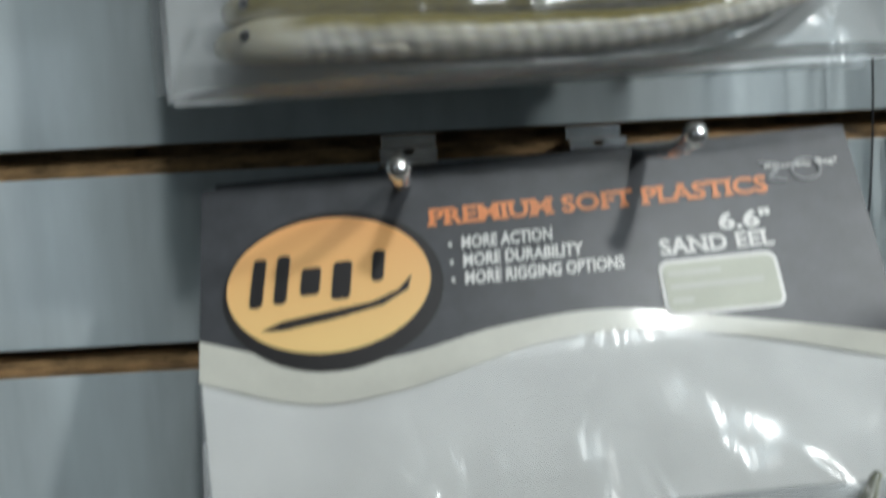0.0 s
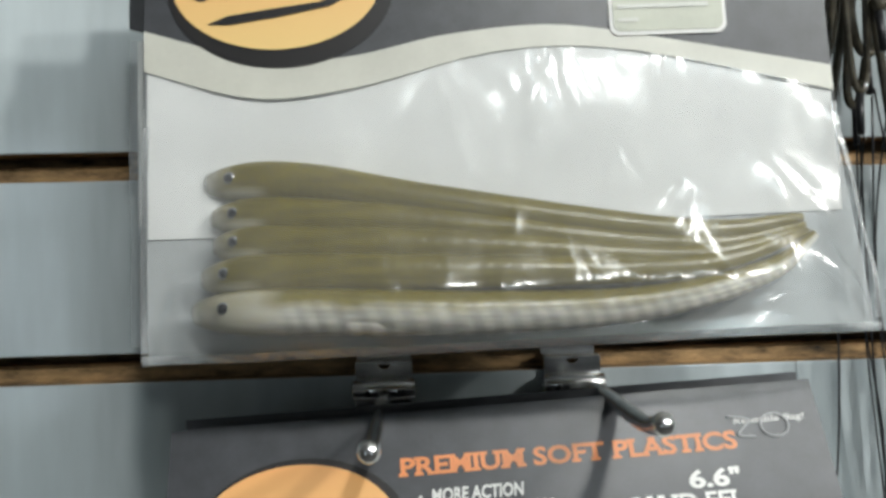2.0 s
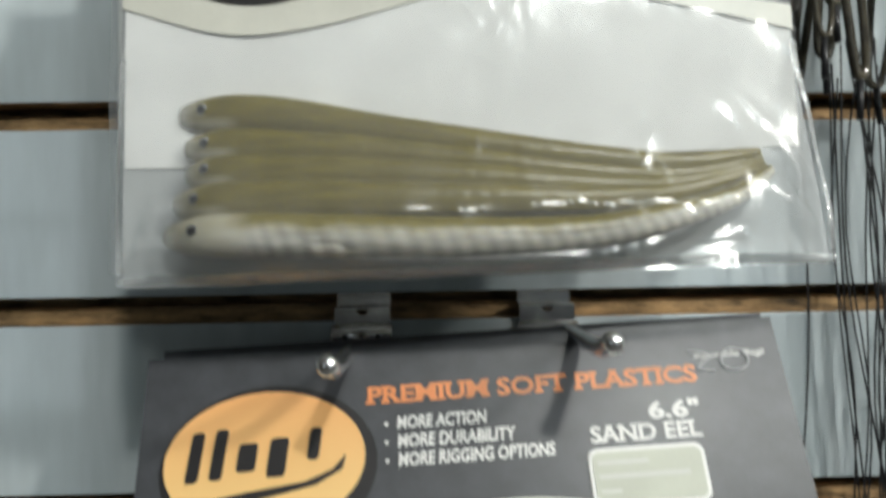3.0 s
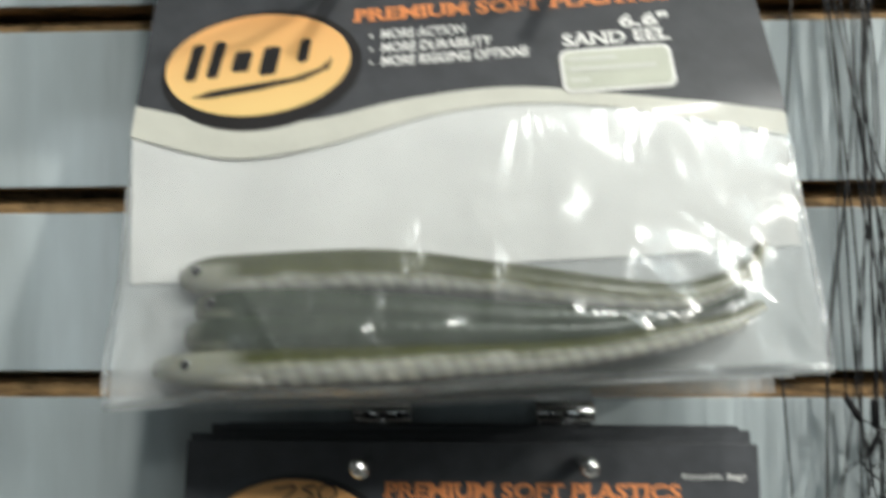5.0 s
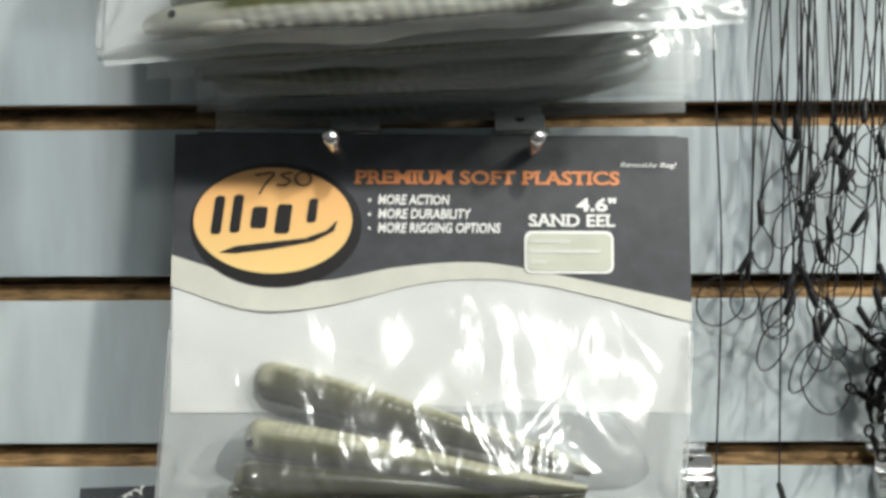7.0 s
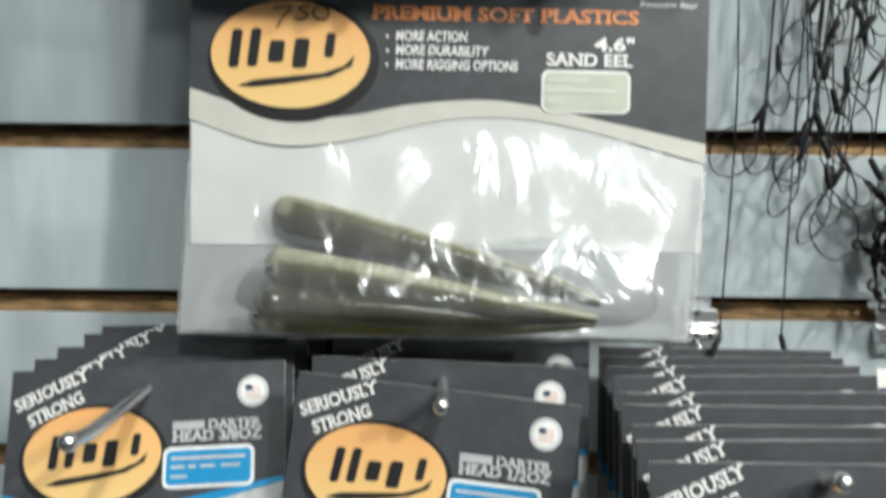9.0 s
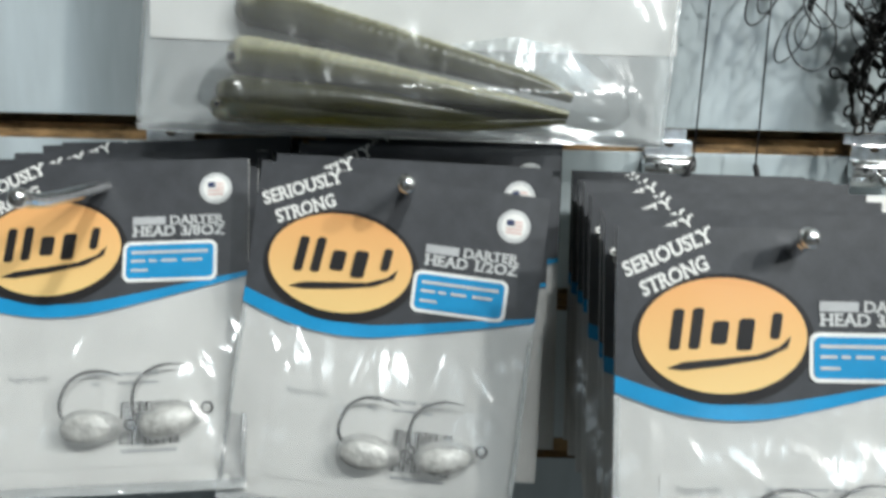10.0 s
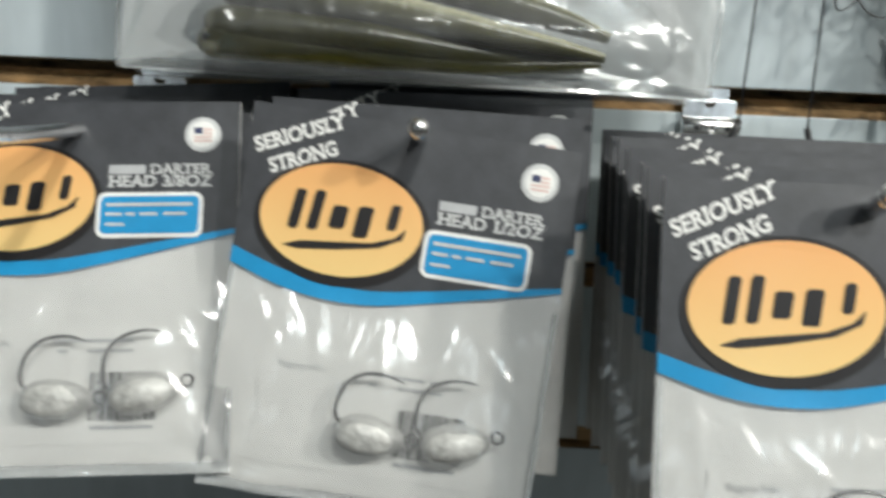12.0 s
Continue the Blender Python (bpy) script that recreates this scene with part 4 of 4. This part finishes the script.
# the bunched upper ends of the leaders: glossy brown plastic sleeves folded over the hook
SLEEVING = material("brown_clear_sleeving", (0.07, 0.062, 0.045), 0.16, vary=0.4, scale=90, coat=0.6)
for i in range(22):
    x, y, top = 0.132 + 0.075 * rnd.random(), -0.02 - 0.045 * rnd.random(), 1.665 + rnd.uniform(-.01, .03)
    low = 1.578 + rnd.uniform(-.012, .03)
    w = rnd.uniform(.003, .007)
    sh = rnd.uniform(-.012, .012)
    t = empty("leader_sleeve", pose(x, y, top), "glossy brown plastic leader sleeve hanging folded in a bunch", "fishing leader", "bunched leader sleeves")
    n = top - low
    line = smooth_line([(-w, 0, 0), (-w + sh * .5, -.002, -n * .5), (sh - w * .7, 0, -n * .92), (sh, .001, -n), (sh + w * .7, .002, -n * .92), (w + sh * .5, 0, -n * .5), (w, 0, 0)], 30)
    part("sleeve", tube(line, rnd.uniform(.0009, .0018), 7), SLEEVING, t, "", True)
    part("crimp_sleeve", tube([(sh, .001, -n - .001), (sh + rnd.uniform(-.001, .001), 0, -n - .014)], .0012, 8), SLEEVE, t, "black crimp sleeve", True)
peg("slatwall_hook", 0.172, groove(0) + PITCH, .10, "chrome slatwall hook carrying wire leaders", drop=-.075)

# ---- black swivels ----


def swivel(m):
    t = empty("barrel_swivel", m, "small black metal barrel swivel in a hanging cluster", "swivel", "cluster of black swivels")
    part("barrel", tube([(0, 0, -.004), (0, 0, -.003), (0, 0, 0), (0, 0, .003), (0, 0, .004)], [.0007, .0014, .0018, .0014, .0007], 8), SWIVEL, t, "", True)
    for z in (-.0062, .0062):
        part("ring", tube([(.0024 * math.cos(k * math.pi / 6), 0, z + .0024 * math.sin(k * math.pi / 6)) for k in range(12)], .0006, 6, None, True), SWIVEL, t, "", True)
    return t


one = swivel(pose(0.219, -0.02, 1.225, 10, 20, 30))
for i in range(70):
    f = rnd.random()
    copy_thing(one, pose(0.224 + rnd.uniform(-.012, .032) * (1 - .4 * f), -0.022 + rnd.uniform(-.012, .012), 1.201 + .055 * f, rnd.uniform(-60, 60), rnd.uniform(-60, 60), rnd.uniform(0, 180)))
peg("slatwall_hook", 0.245, groove(5), .06, "chrome slatwall hook carrying swivels", drop=-.02)

# ---- white and purple packs on the next hook ----
for j in range(4):
    t = empty("white_pack", pose(0.251, -0.026 - 0.012 * j, 1.170 - .002 * j, -14, 0, 0), "white and purple carded pack on a slatwall hook", "lure pack", "white and purple packs")
    d = lambda x, v: 0.0006 * noise.noise(Vector((x * 30 + j, v * 20, j)))
    part("card", sheet(-.035, .035, 0, .10, 10, 10, d, 0.0008), TAG, t, "", True)
    part("stripe", sheet(-.035, .035, .008, .016, 10, 2, lambda x, v: d(x, v) + 0.0006, 0.0002), PURPLE, t, "purple printed stripe")
